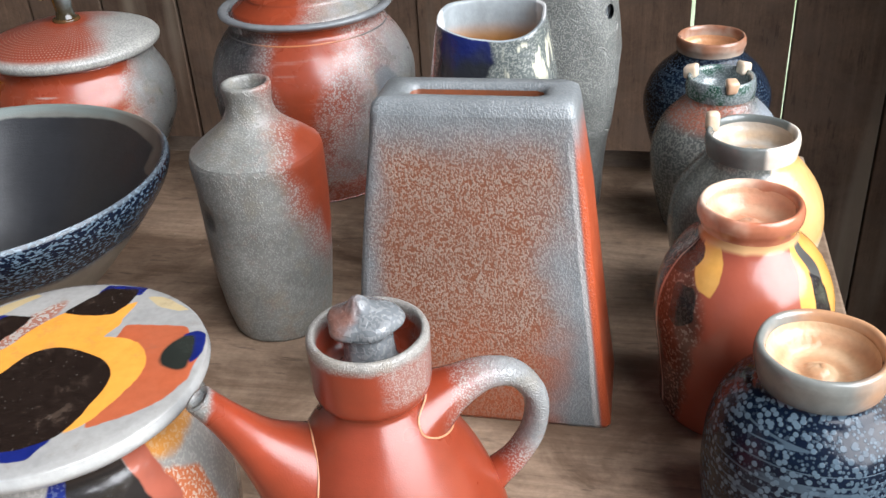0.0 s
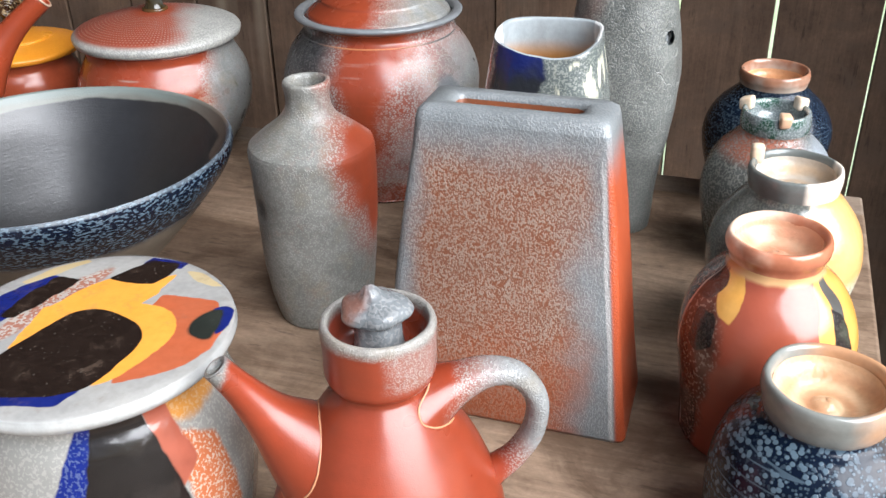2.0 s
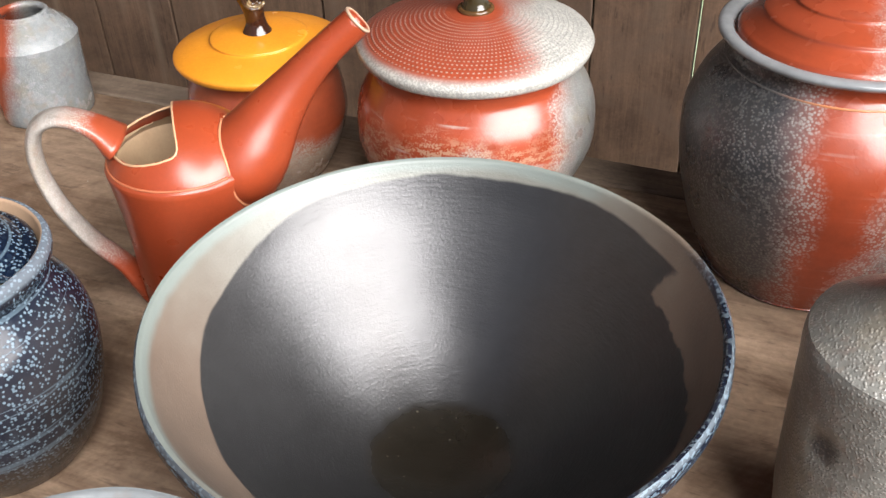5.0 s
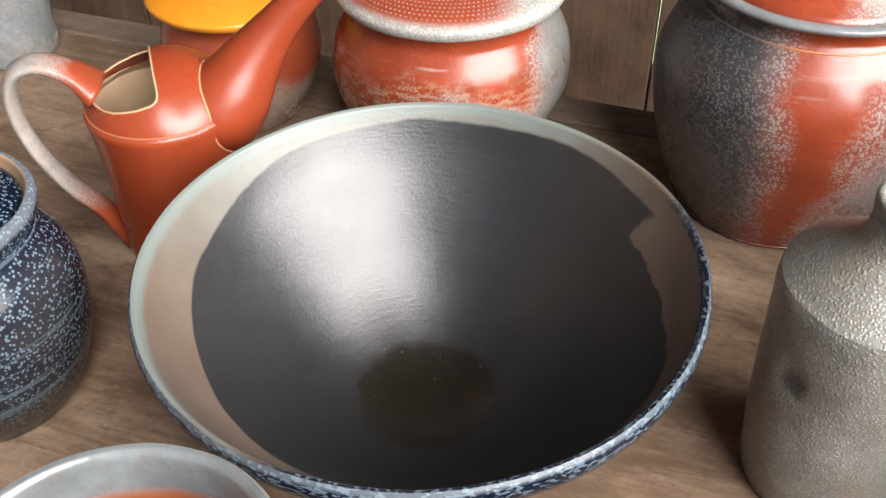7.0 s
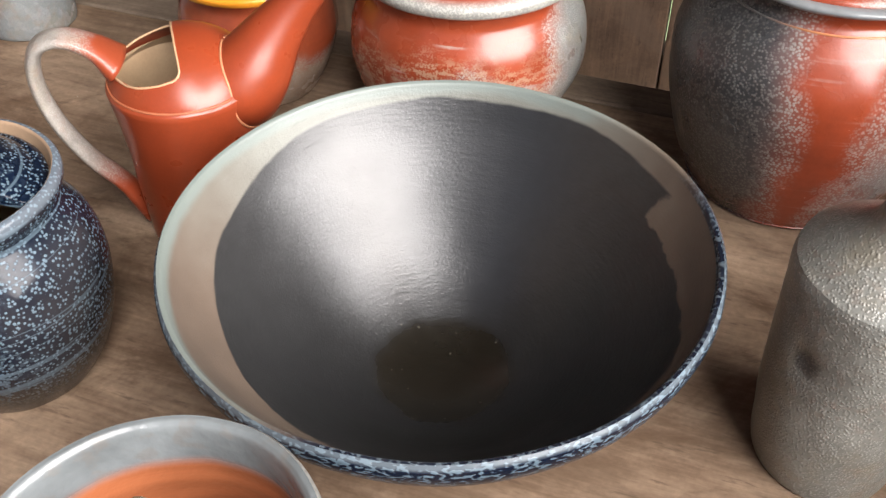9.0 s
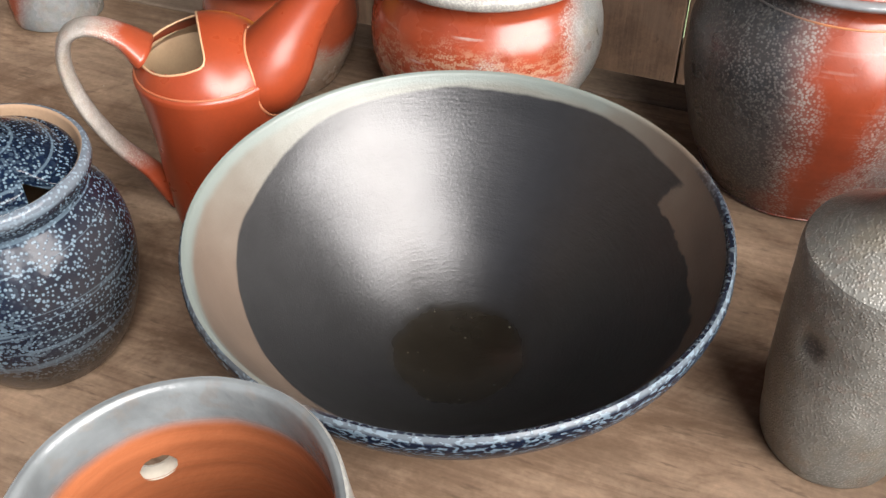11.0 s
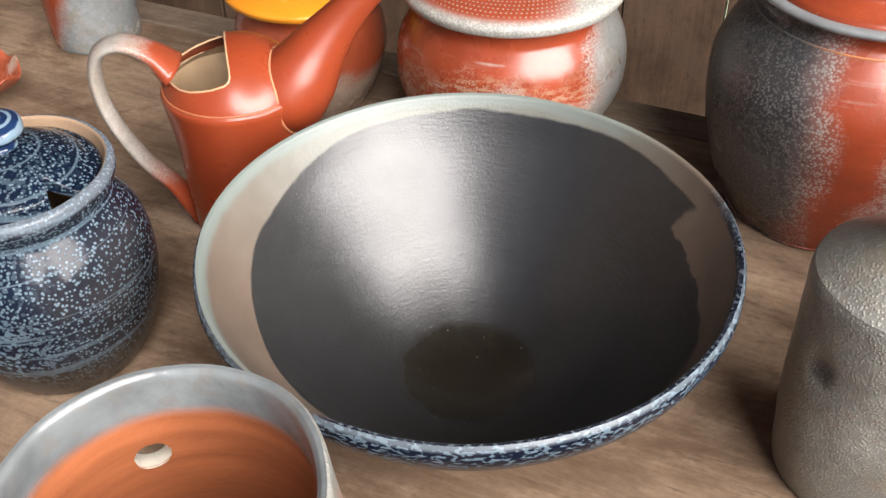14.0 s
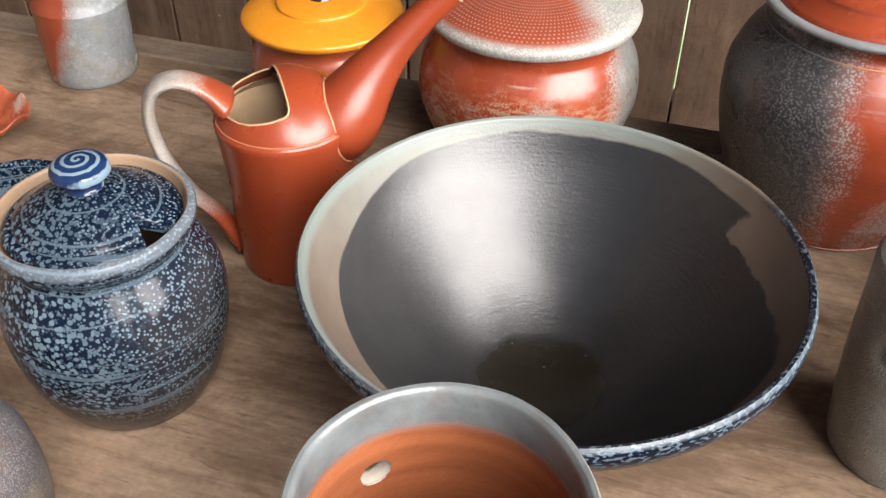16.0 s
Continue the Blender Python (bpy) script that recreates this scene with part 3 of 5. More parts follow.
LID = salt_glaze("big_lid_glaze", big_lid_flash, 420, 0.6, 0.34)
lid = part("lid", lathe([(0.0, 0.166), (0.066, 0.168), (0.0705, 0.171), (0.0690, 0.1745), (0.0655, 0.177), (0.057, 0.1835), (0.0545, 0.1865), (0.040, 0.1925), (0.0375, 0.1945), (0.022, 0.198), (0.0135, 0.2), (0, 0.2005)], 80, 4), LID, big_jar, "red and grey domed lid")
part("knob", lathe([(0.0130, 0.1995), (0.0115, 0.202), (0.0135, 0.2045), (0.0195, 0.2075), (0.0208, 0.2105), (0.0185, 0.2135), (0.009, 0.216), (0, 0.2165)], 48, 4), salt_glaze("knob_glaze", lambda t: t.step(t.z, 0.207, 0.203), 500, 0.5), lid, "grey flattened knob")

# ---- red jar with textured lid ----
red_jar = thing("lidded_jar", -0.375, 0.943, "round red stoneware jar with a flat textured lid and bird finial", "jar")


def red_flash(t):
    a = t.step(t.add(t.lin(9.6, 1.5, 0), t.mul(t.sub(t.noise(30, 3.0), 0.5), 0.4)), 0.72, 0.45)
    p = t.step(t.add(t.lin(0, 0, -18), t.mul(t.noise(16, 3.0), 2.4)), 0.35, -0.45)
    q = t.step(t.lin(-16, 0, 0), 1.2, -0.1)
    return t.mul(a, t.sub(1.0, t.mul(t.mul(t.sub(1.0, p), q), 0.58)))


RED_GLAZE = salt_glaze("red_jar_glaze", red_flash, 420, 1.1, 0.34, streaks=0.5, veil=lambda t: t.mul(t.step(t.add(t.z, t.mul(t.sub(t.noise(26, 3.0), 0.5), 0.05)), 0.112, 0.085), t.step(t.add(t.z, t.mul(t.noise(30), 0.01)), 0.02, 0.035)))
part("body", lathe([(0, 0.003), (0.052, 0.003), (0.0545, 0.0, 1), (0.060, 0.006), (0.0785, 0.032), (0.0905, 0.058), (0.0925, 0.078), (0.0895, 0.098), (0.0815, 0.114), (0.078, 0.122), (0.0785, 0.131), (0.074, 0.132), (0.074, 0.122), (0.085, 0.09), (0.05, 0.02), (0, 0.012)], 88, 4, 0.001), RED_GLAZE, red_jar)


def textured_lid_mat():
    t = Tree("textured_lid_glaze")
    r = t.m("SQRT", t.add(t.mul(t.x, t.x), t.mul(t.y, t.y)))
    ang = t.m("ARCTAN2", t.y, t.x)
    ring = t.m("SINE", t.mul(r, 1750.0))
    tick = t.m("SINE", t.add(t.mul(ang, 130.0), t.mul(t.m("FLOOR", t.mul(r, 278.5)), 1.9)))
    band = t.mul(t.step(r, 0.018, 0.03), t.step(r, 0.083, 0.078))
    chat = t.mul(t.mul(t.step(ring, 0.1, 0.8), t.step(tick, -0.1, 0.6)), band)
    f = t.step(t.add(t.lin(-9.6, -2.0, 0), t.mul(t.sub(t.noise(22, 3.0), 0.5), 0.5), 0.5), 0.0, 0.4)
    f = t.mul(f, t.step(r, 0.0875, 0.080))
    g = t.tone(t.mix(t.worms(240, 0.08), (0.27, 0.27, 0.25), PALE), t.noise(40), 0.25)
    c = t.mix(f, g, t.mix(t.noise(40, 3.0), RED, BRICK))
    c = t.mix(t.mul(chat, 0.62), c, PALE)
    return t.done(c, 0.38, t.add(chat, t.mul(t.noise(600), 0.2)), 0.0009)


lid = part("lid", lathe([(0, 0.128), (0.072, 0.129), (0.074, 0.1325, 1), (0.0845, 0.1335), (0.0878, 0.138), (0.0872, 0.1425), (0.080, 0.1475), (0.06, 0.154), (0.035, 0.1595), (0.012, 0.1625), (0, 0.163)], 96, 4, 0.0006), textured_lid_mat(), red_jar, "red and grey lid with rings of chattered marks")
AMBER = two_tone("amber_bird_glaze", (0.028, 0.010, 0.005), (0.34, 0.15, 0.02), lambda t: t.mul(t.step(t.add(t.z, t.mul(t.noise(110, 2.0), 0.09)), 0.205, 0.25), t.step(t.noise(75, 2.0), 0.30, 0.62)), 0.1)
OLIVE = two_tone("olive_bird_glaze", (0.03, 0.022, 0.008), (0.13, 0.155, 0.16), lambda t: t.step(t.add(t.z, t.mul(t.x, 1.3), t.mul(t.noise(90, 2.0), 0.03)), 0.190, 0.222), 0.12)
DARKBROWN = plain_glaze("dark_brown_glaze", (0.02, 0.01, 0.005), (0.12, 0.06, 0.02), 150, 0.1)
CREAM = two_tone("cream_rose_glaze", (0.04, 0.02, 0.01), (0.26, 0.19, 0.10), lambda t: t.step(t.noise(200, 2.0), 0.5, 0.68), 0.15)


def along(d, s, z):
    """A point at s along the flat direction d, at height z."""
    return (d[0] * s, d[1] * s, z)


view = (0.84, 0.54)
bm = tube([along(view, 0.001, 0.161), along(view, 0.001, 0.172), along(view, 0.001, 0.190), along(view, 0.004, 0.205), along(view, 0.006, 0.216), along(view, 0.006, 0.2245)], [0.0125, 0.0085, 0.0105, 0.0108, 0.0095, 0.0035], 20)
ball(0.0088, along(view, 0.005, 0.2185), (1, 1, 0.95), bm)
bird = part("bird_finial", bm, OLIVE, lid, "glossy olive and smoke-grey bird-shaped finial")
part("eye", ball(0.0016, (along(view, 0.002, 0)[0] + 0.002, along(view, 0.002, 0)[1] - 0.0078, 0.2205)), DARKBROWN, bird, "dark round eye")
part("foot", hoop(along(view, 0.001, 0.1632), (0, 0, 1), 0.0115, 0.0022), DARKBROWN, bird, "dark pooled glaze at the foot")
bm = tube([along(view, -0.006, 0.190), along(view, -0.014, 0.195), along(view, -0.022, 0.196), along(view, -0.030, 0.199)], [0.006, 0.0075, 0.005, 0.0012], 14)
for k in range(3):
    ring_r = 0.0075 - 0.0022 * k
    tube([along(view, -0.014 + ring_r * math.cos(a), 0.195 + ring_r * math.sin(a))[:1] + (along(view, -0.014 + ring_r * math.cos(a), 0)[1] - 0.006 - 0.001 * k, 0.195 + ring_r * math.sin(a)) for a in np.linspace(0, 5.8, 9)], [0.0013] * 9, 8, 2, bm=bm)
part("tail", bm, CREAM, bird, "dark tail with a curled rose")

# ---- orange-lidded jar ----
orange_jar = thing("lidded_jar", -0.555, 0.972, "red stoneware jar with a bright orange lid and amber bird finial", "jar")
part("body", lathe([(0, 0.003), (0.040, 0.003), (0.043, 0.0, 1), (0.046, 0.004), (0.058, 0.026), (0.0655, 0.050), (0.066, 0.066), (0.0625, 0.084), (0.0575, 0.095), (0.058, 0.104), (0.054, 0.105), (0.054, 0.095), (0.06, 0.07), (0.04, 0.02), (0, 0.012)], 80, 4, 0.0008),
     salt_glaze("orange_jar_glaze", lambda t: t.big(t.step(t.add(t.z, t.mul(t.noise(30, 3.0), 0.03)), 0.045, 0.072), 0.25), 480, 0.8, 0.3, (0.3, 0.26, 0.2), (0.32, 0.065, 0.025)), orange_jar)
lid = part("lid", lathe([(0, 0.101), (0.052, 0.102), (0.054, 0.105, 1), (0.066, 0.106), (0.0695, 0.1095), (0.0685, 0.1135), (0.055, 0.1185), (0.0395, 0.1215), (0.038, 0.1235), (0.02, 0.126), (0, 0.1265)], 80, 4, 0.0008), plain_glaze("orange_lid_glaze", (0.56, 0.19, 0.012), (0.66, 0.27, 0.022), 35, 0.25, 0.0003), orange_jar, "bright orange glazed lid")
view = (0.85, 0.53)
bm = tube([along(view, 0.0, 0.125), along(view, 0.0, 0.134), along(view, -0.001, 0.146), along(view, -0.003, 0.160), along(view, -0.009, 0.178), along(view, -0.016, 0.196), along(view, -0.021, 0.209), along(view, -0.021, 0.2175)], [0.0125, 0.0082, 0.0085, 0.0115, 0.0092, 0.0075, 0.0085, 0.0028], 20)
ball(0.0090, along(view, -0.0205, 0.2095), (1, 1, 0.95), bm)
bird = part("bird_finial", bm, AMBER, lid, "glossy amber and brown bird-shaped finial")
part("beak", tube([along(view, -0.027, 0.2115), along(view, -0.032, 0.2138), along(view, -0.036, 0.2148)], [0.0032, 0.002, 0.0006], 10), plain_glaze("pale_beak_glaze", (0.4, 0.37, 0.33), (0.3, 0.26, 0.2), 120, 0.2), bird, "pale pointed beak")
part("eye", ball(0.0016, (along(view, -0.022, 0)[0] + 0.001, along(view, -0.022, 0)[1] - 0.0085, 0.2115)), DARKBROWN, bird, "dark round eye")
bm = tube([along(view, 0.002, 0.165), along(view, 0.012, 0.163), along(view, 0.020, 0.161), along(view, 0.027, 0.166)], [0.004, 0.0062, 0.005, 0.0012], 14)
for k in range(3):
    ring_r = 0.0088 - 0.0026 * k
    tube([(along(view, 0.001 + ring_r * math.cos(a), 0)[0] + 0.004, along(view, 0.001 + ring_r * math.cos(a), 0)[1] - 0.010 - 0.001 * k, 0.157 + ring_r * math.sin(a)) for a in np.linspace(0, 5.8, 9)], [0.0014] * 9, 8, 2, bm=bm)
part("tail", bm, CREAM, bird, "cream-edged tail with a curled rose")

# ---- ewer ----
ewer = thing("ewer", -0.545, 0.786, "brick-red stoneware ewer with a long spout and grey-edged handle", "ewer")
EW = plain_glaze("ewer_red_slip", (0.27, 0.043, 0.014), (0.175, 0.030, 0.011), 30, 0.29, 0.0002)
EWIN = plain_glaze("ewer_inside_clay", (0.42, 0.30, 0.18), (0.30, 0.19, 0.11), 50, 0.6)
RIM = plain_glaze("pale_clay_edge", (0.50, 0.33, 0.19), (0.40, 0.22, 0.12), 90, 0.5)
E1 = (0.961, 0.276)  # from handle to spout
E2 = (0.276, -0.961)  # towards the front


def ew(s, f, z):
    return (E1[0] * s + E2[0] * f, E1[1] * s + E2[1] * f, z)


part("body", lathe([(0, 0.003), (0.041, 0.003), (0.0435, 0.0, 1), (0.045, 0.003), (0.0455, 0.03), (0.0465, 0.07), (0.049, 0.105), (0.0508, 0.124, 1), (0.0495, 0.1255), (0.0478, 0.127)], 80, 4, 0.0008), EW, ewer)
part("inner_wall", lathe([(0.0478, 0.127), (0.045, 0.122), (0.043, 0.1), (0.041, 0.03), (0, 0.012)], 80, 4, 0.0008), EWIN, ewer, "bare tan clay inside")
# low domed shoulder with a D-shaped opening on the handle's side


def dome(s, f):
    return 0.1262 + 0.030 * max(0.0, 1 - (s * s + f * f) / 0.0485 ** 2) ** 0.8


def in_opening(s, f):
    return s < -0.002 + 0.14 * f and ((s + 0.009) / 0.0335) ** 2 + (f / 0.0365) ** 2 < 1


bm = bmesh.new()
n, rings = 168, 40
grid = []
for k in range(rings + 1):
    r = 0.0485 * (1 - k / rings)
    grid.append([bm.verts.new(ew(r * math.cos(a), r * math.sin(a), dome(r * math.cos(a), r * math.sin(a)))) for a in np.linspace(0, 2 * math.pi, n, endpoint=False)])
low = [[bm.verts.new(v.co * 0.965 + Vector((0, 0, -0.0008))) for v in g] for g in grid]
for g, m in ((grid, 0), (low, 1)):
    for p, q in zip(g, g[1:]):
        for i in range(n):
            j = (i + 1) % n
            c = (p[i].co + q[j].co) / 2
            s, f = c.x * E1[0] + c.y * E1[1], c.x * E2[0] + c.y * E2[1]
            if not in_opening(s, f):
                face = bm.faces.new((p[i], p[j], q[j], q[i]) if m == 0 else (p[i], q[i], q[j], p[j]))
                face.material_index = m
bmesh.ops.remove_doubles(bm, verts=bm.verts, dist=1e-6)
shoulder = part("shoulder", bm, [EW, EWIN], ewer, "low domed shoulder with a cut D-shaped opening")
edge = []
for a in np.linspace(0, 2 * math.pi, 60, endpoint=False):
    k = 0.002
    while k < 0.05 and in_opening(-0.018 + k * math.cos(a), -0.004 + k * math.sin(a)):
        k += 0.0004
    s, f = -0.018 + k * math.cos(a), -0.004 + k * math.sin(a)
    edge.append(ew(s, f, dome(s, f) - 0.0005))
part("lip", tube(edge + edge[:1], [0.0008] * 61, 10, 2), RIM, shoulder, "pale cut clay edge of the opening")
part("seam", tube([ew(0.0488 * math.cos(a), 0.0488 * math.sin(a), 0.1262) for a in np.linspace(0.9, 3.3, 24)], [0.0008] * 24, 8, 2), plain_glaze("seam_clay", (0.30, 0.07, 0.03), (0.36, 0.13, 0.06), 90, 0.5), shoulder, "pale thrown seam")
SPOUT = [ew(0.024, 0.011, 0.1075), ew(0.033, 0.010, 0.1155), ew(0.045, 0.007, 0.129), ew(0.060, 0.003, 0.148), ew(0.078, 0.0, 0.168), ew(0.098, -0.002, 0.187), ew(0.116, -0.003, 0.2015), ew(0.1195, -0.003, 0.2045)]
SPOUT_R = [0.0225, 0.0280, 0.0262, 0.0195, 0.0135, 0.0105, 0.0098, 0.0096]
spout = part("spout", tube(SPOUT, SPOUT_R, 32, 6, hollow=0.003), EW, ewer, "long tapering red spout with a bulbous base")


def in_ewer(q):
    s, f = q.x * E1[0] + q.y * E1[1], q.x * E2[0] + q.y * E2[1]
    return q.z < dome(s, f) if q.z > 0.1262 else math.hypot(s, f) < 0.0487


part("seam", joint(SPOUT, SPOUT_R, in_ewer, (0.0, 2 * math.pi), 0.0009), plain_glaze("ewer_joint_clay", (0.48, 0.22, 0.11), (0.40, 0.13, 0.06), 90, 0.5), spout, "pale seam where the spout joins")
part("lip", hoop(ew(0.1195, -0.003, 0.2045), ew(0.0197, -0.001, 0.0165), 0.0092, 0.0011), plain_glaze("spout_lip_clay", (0.45, 0.33, 0.24), (0.32, 0.2, 0.13), 150, 0.4), spout, "pale lip")
HANDLE = salt_glaze("ewer_handle_glaze", lambda t: t.big(t.step(t.add(t.lin(14, 4, 0), t.mul(t.noise(60), 0.3), 0.95), 0.0, 0.4), t.step(t.add(t.z, t.mul(t.noise(60), 0.02)), 0.085, 0.05)), 600, 0.6, 0.36, (0.27, 0.245, 0.22), (0.27, 0.046, 0.016))
part("handle", tube([ew(-0.040, 0.0, 0.137), ew(-0.052, 0.0, 0.150), ew(-0.070, 0.0, 0.158), ew(-0.086, 0.0, 0.152), ew(-0.0925, 0.0, 0.130), ew(-0.088, 0.0, 0.098), ew(-0.074, 0.0, 0.066), ew(-0.058, 0.0, 0.044), ew(-0.050, 0.0, 0.028), ew(-0.046, 0.0, 0.008)], [0.0095, 0.0062, 0.0050, 0.0048, 0.0045, 0.0045, 0.0045, 0.0048, 0.0056, 0.003], 18, 5, 2.1, side=ew(0, 1, 0)), HANDLE, ewer, "grey-glazed strap handle")

# ---- blue speckled jar with notched lid ----
sugar = thing("sugar_jar", -0.626, 0.642, "dark blue speckled stoneware sugar jar with a notched lid", "jar")
SUGAR = speckled_blue("sugar_jar_glaze", 300, (0.024, 0.050), amount=0.85, edge=(0.1375, 0.141), worn=lambda t: t.mul(t.step(t.add(t.lin(12, -4, 0), t.mul(t.noise(25, 3.0), 0.6)), 0.8, 1.4), 0.35))
part("body", lathe([(0, 0.003), (0.043, 0.003), (0.0455, 0.0, 1), (0.049, 0.003), (0.0590, 0.022), (0.0662, 0.050), (0.0685, 0.076), (0.0650, 0.098), (0.0555, 0.115), (0.0520, 0.122), (0.0540, 0.127), (0.0580, 0.133), (0.0592, 0.139), (0.0580, 0.1425), (0.0553, 0.1436)], 88, 4, 0.0008), SUGAR, sugar)
part("gallery", lathe([(0.0553, 0.1436), (0.0540, 0.1425), (0.0530, 0.139), (0.0515, 0.134), (0.0500, 0.128), (0.058, 0.08), (0.04, 0.02), (0, 0.01)], 88, 4, 0.0008), plain_glaze("cream_gallery_glaze", (0.34, 0.235, 0.155), (0.25, 0.165, 0.105), 40, 0.3), sugar, "bare cream inner rim")


def notched(a, r, z):
    da = (a - radians(-22) + math.pi) % (2 * math.pi) - math.pi
    lim = 0.0330 + 0.022 * min(1.0, abs(da) / 0.24) ** 1.3
    if r > lim:
        z = z + (r - lim) * 0.42 if z < 0.1425 else z + (r - lim) * 0.5
        r = lim
    return r * math.cos(a), r * math.sin(a), z


SUGAR_LID = speckled_blue("sugar_lid_glaze", 330, amount=0.72)
lid = part("lid", lathe([(0, 0.146), (0.020, 0.144), (0.044, 0.1365), (0.0504, 0.1348), (0.0510, 0.1375), (0.0480, 0.1405), (0.0440, 0.1415), (0.0430, 0.1435), (0.0300, 0.1520), (0.0180, 0.1575), (0.0120, 0.159), (0, 0.1592)], 160, 4, 0.0004, notched), SUGAR_LID, sugar, "speckled blue lid with a spoon notch")
def spiral_mat():
    t = Tree("blue_spiral_glaze")
    r = t.m("SQRT", t.add(t.mul(t.x, t.x), t.mul(t.y, t.y)))
    k = t.m("SINE", t.add(t.mul(r, 1150.0), t.m("ARCTAN2", t.y, t.x), t.mul(t.noise(160), 2.4)))
    c = t.mix(t.mul(t.step(k, 0.1, 0.7), 0.8), t.mix(t.noise(90), (0.006, 0.014, 0.045), (0.012, 0.032, 0.09)), (0.19, 0.27, 0.33))
    return t.done(c, 0.16, t.add(k, t.noise(200)), 0.0002)


part("knob", lathe([(0.0115, 0.158), (0.0095, 0.161), (0.0105, 0.164), (0.0160, 0.1675), (0.0168, 0.171), (0.0150, 0.1745), (0.0075, 0.177), (0, 0.1775)], 48, 4), spiral_mat(), lid, "blue knob with a pale spiral")

# ---- tapered vase with a lug ----
vase = thing("tapered_vase", -0.400, 0.391, "tall tapered orange stoneware vase with a grey rim", "vase")


def vase_flash(t):
    return t.mul(t.step(t.add(t.lin(16.2, -8.2, 0), t.mul(t.sub(t.noise(26, 3.0), 0.5), 0.6)), 0.25, 0.75), t.step(t.add(t.z, t.mul(t.noise(40), 0.012)), 0.236, 0.224))


VASE_OUT = salt_glaze("vase_outside_glaze", vase_flash, 420, 0.9, 0.36, (0.215, 0.215, 0.20), (0.40, 0.09, 0.028))


def vase_in():
    t = Tree("vase_inside_glaze")
    k = t.step(t.add(t.z, t.mul(t.sub(t.noise(25, 3.0), 0.5), 0.006)), 0.219, 0.2265)
    streak = t.noise(30, 3.0, 0.6, 0, t.scaled(0.4, 0.4, 5))
    clay = t.tone(t.mix(t.step(streak, 0.25, 0.75), (0.34, 0.11, 0.045), (0.22, 0.068, 0.027)), t.noise(15), 0.3)
    return t.done(t.mix(k, clay, t.mix(t.mul(t.step(t.noise(130, 3.0), 0.55, 0.68), 0.2), t.tone((0.125, 0.136, 0.14), t.noise(60, 3.0), 0.6), (0.14, 0.10, 0.07))), t.add(0.45, t.mul(k, -0.24)), t.noise(300, 2.0), 0.0003)


HOLE = Vector((-0.0295, 0.0420, 0.2015))


def pierced(bm, hole, radius):
    """Cuts a round hole through the wall and draws its edge to a true circle."""
    bmesh.ops.delete(bm, geom=[f for f in bm.faces if (f.calc_center_median() - hole).length < radius], context="FACES")
    axis = Vector((hole.x, hole.y, 0)).normalized()
    for v in bm.verts:
        if v.is_boundary and (v.co - hole).length < radius * 1.6:
            d = v.co - hole
            flat = d - axis * d.dot(axis)
            v.co += flat.normalized() * (radius - flat.length)
    return bm


def hole_lining(hole, radius, depth, material, parent):
    axis = Vector((hole.x, hole.y, 0)).normalized()
    bm = bmesh.new()
    side, up = axis.cross(Vector((0, 0, 1))), Vector((0, 0, 1))
    rings = [[bm.verts.new(hole + axis * k + (side * math.cos(a) + up * math.sin(a)) * radius * g) for a in np.linspace(0, 2 * math.pi, 24, endpoint=False)] for k, g in ((0.0008, 1.06), (-depth * 0.3, 0.97), (-depth * 0.8, 0.97), (-depth - 0.0008, 1.06))]
    for p, q in zip(rings, rings[1:]):
        for i in range(24):
            bm.faces.new((p[i], p[(i + 1) % 24], q[(i + 1) % 24], q[i]))
    return part("hole_lining", bm, material, parent)


part("outer_wall", pierced(lathe([(0, 0.004), (0.054, 0.004), (0.057, 0.0, 1), (0.0595, 0.003), (0.0615, 0.04), (0.0612, 0.09), (0.0585, 0.130), (0.0550, 0.165), (0.0515, 0.200), (0.0490, 0.228), (0.0482, 0.2375), (0.0470, 0.240)], 120, 9, 0.0008), HOLE, 0.0062), VASE_OUT, vase)
part("inner_wall", pierced(lathe([(0.0470, 0.240), (0.0450, 0.2395), (0.0437, 0.236), (0.0440, 0.222), (0.0465, 0.195), (0.0500, 0.15), (0.055, 0.08), (0.052, 0.02), (0, 0.012)], 120, 9, 0.0008), Vector((HOLE.x * 0.90, HOLE.y * 0.90, HOLE.z)), 0.0062), vase_in(), vase, "terracotta inside below a pale grey rim band")
hole_lining(HOLE, 0.0062, 0.005, plain_glaze("pale_hole_glaze", (0.5, 0.48, 0.42), (0.35, 0.3, 0.24), 80, 0.3), vase)
part("lug", tube([(0.044, 0.030, 0.172), (0.049, 0.035, 0.165), (0.0545, 0.040, 0.158), (0.059, 0.044, 0.153)], [0.005, 0.0050, 0.0036, 0.0012], 14, 5, 0.7), plain_glaze("pink_lug_glaze", (0.48, 0.18, 0.12), (0.55, 0.38, 0.31), 70, 0.4), vase, "pinkish pointed side lug")

# ---- painted flat-lidded jar ----
painted = thing("painted_jar", -0.189, 0.352, "stoneware jar with a flat lid painted in black, orange and blue", "jar")


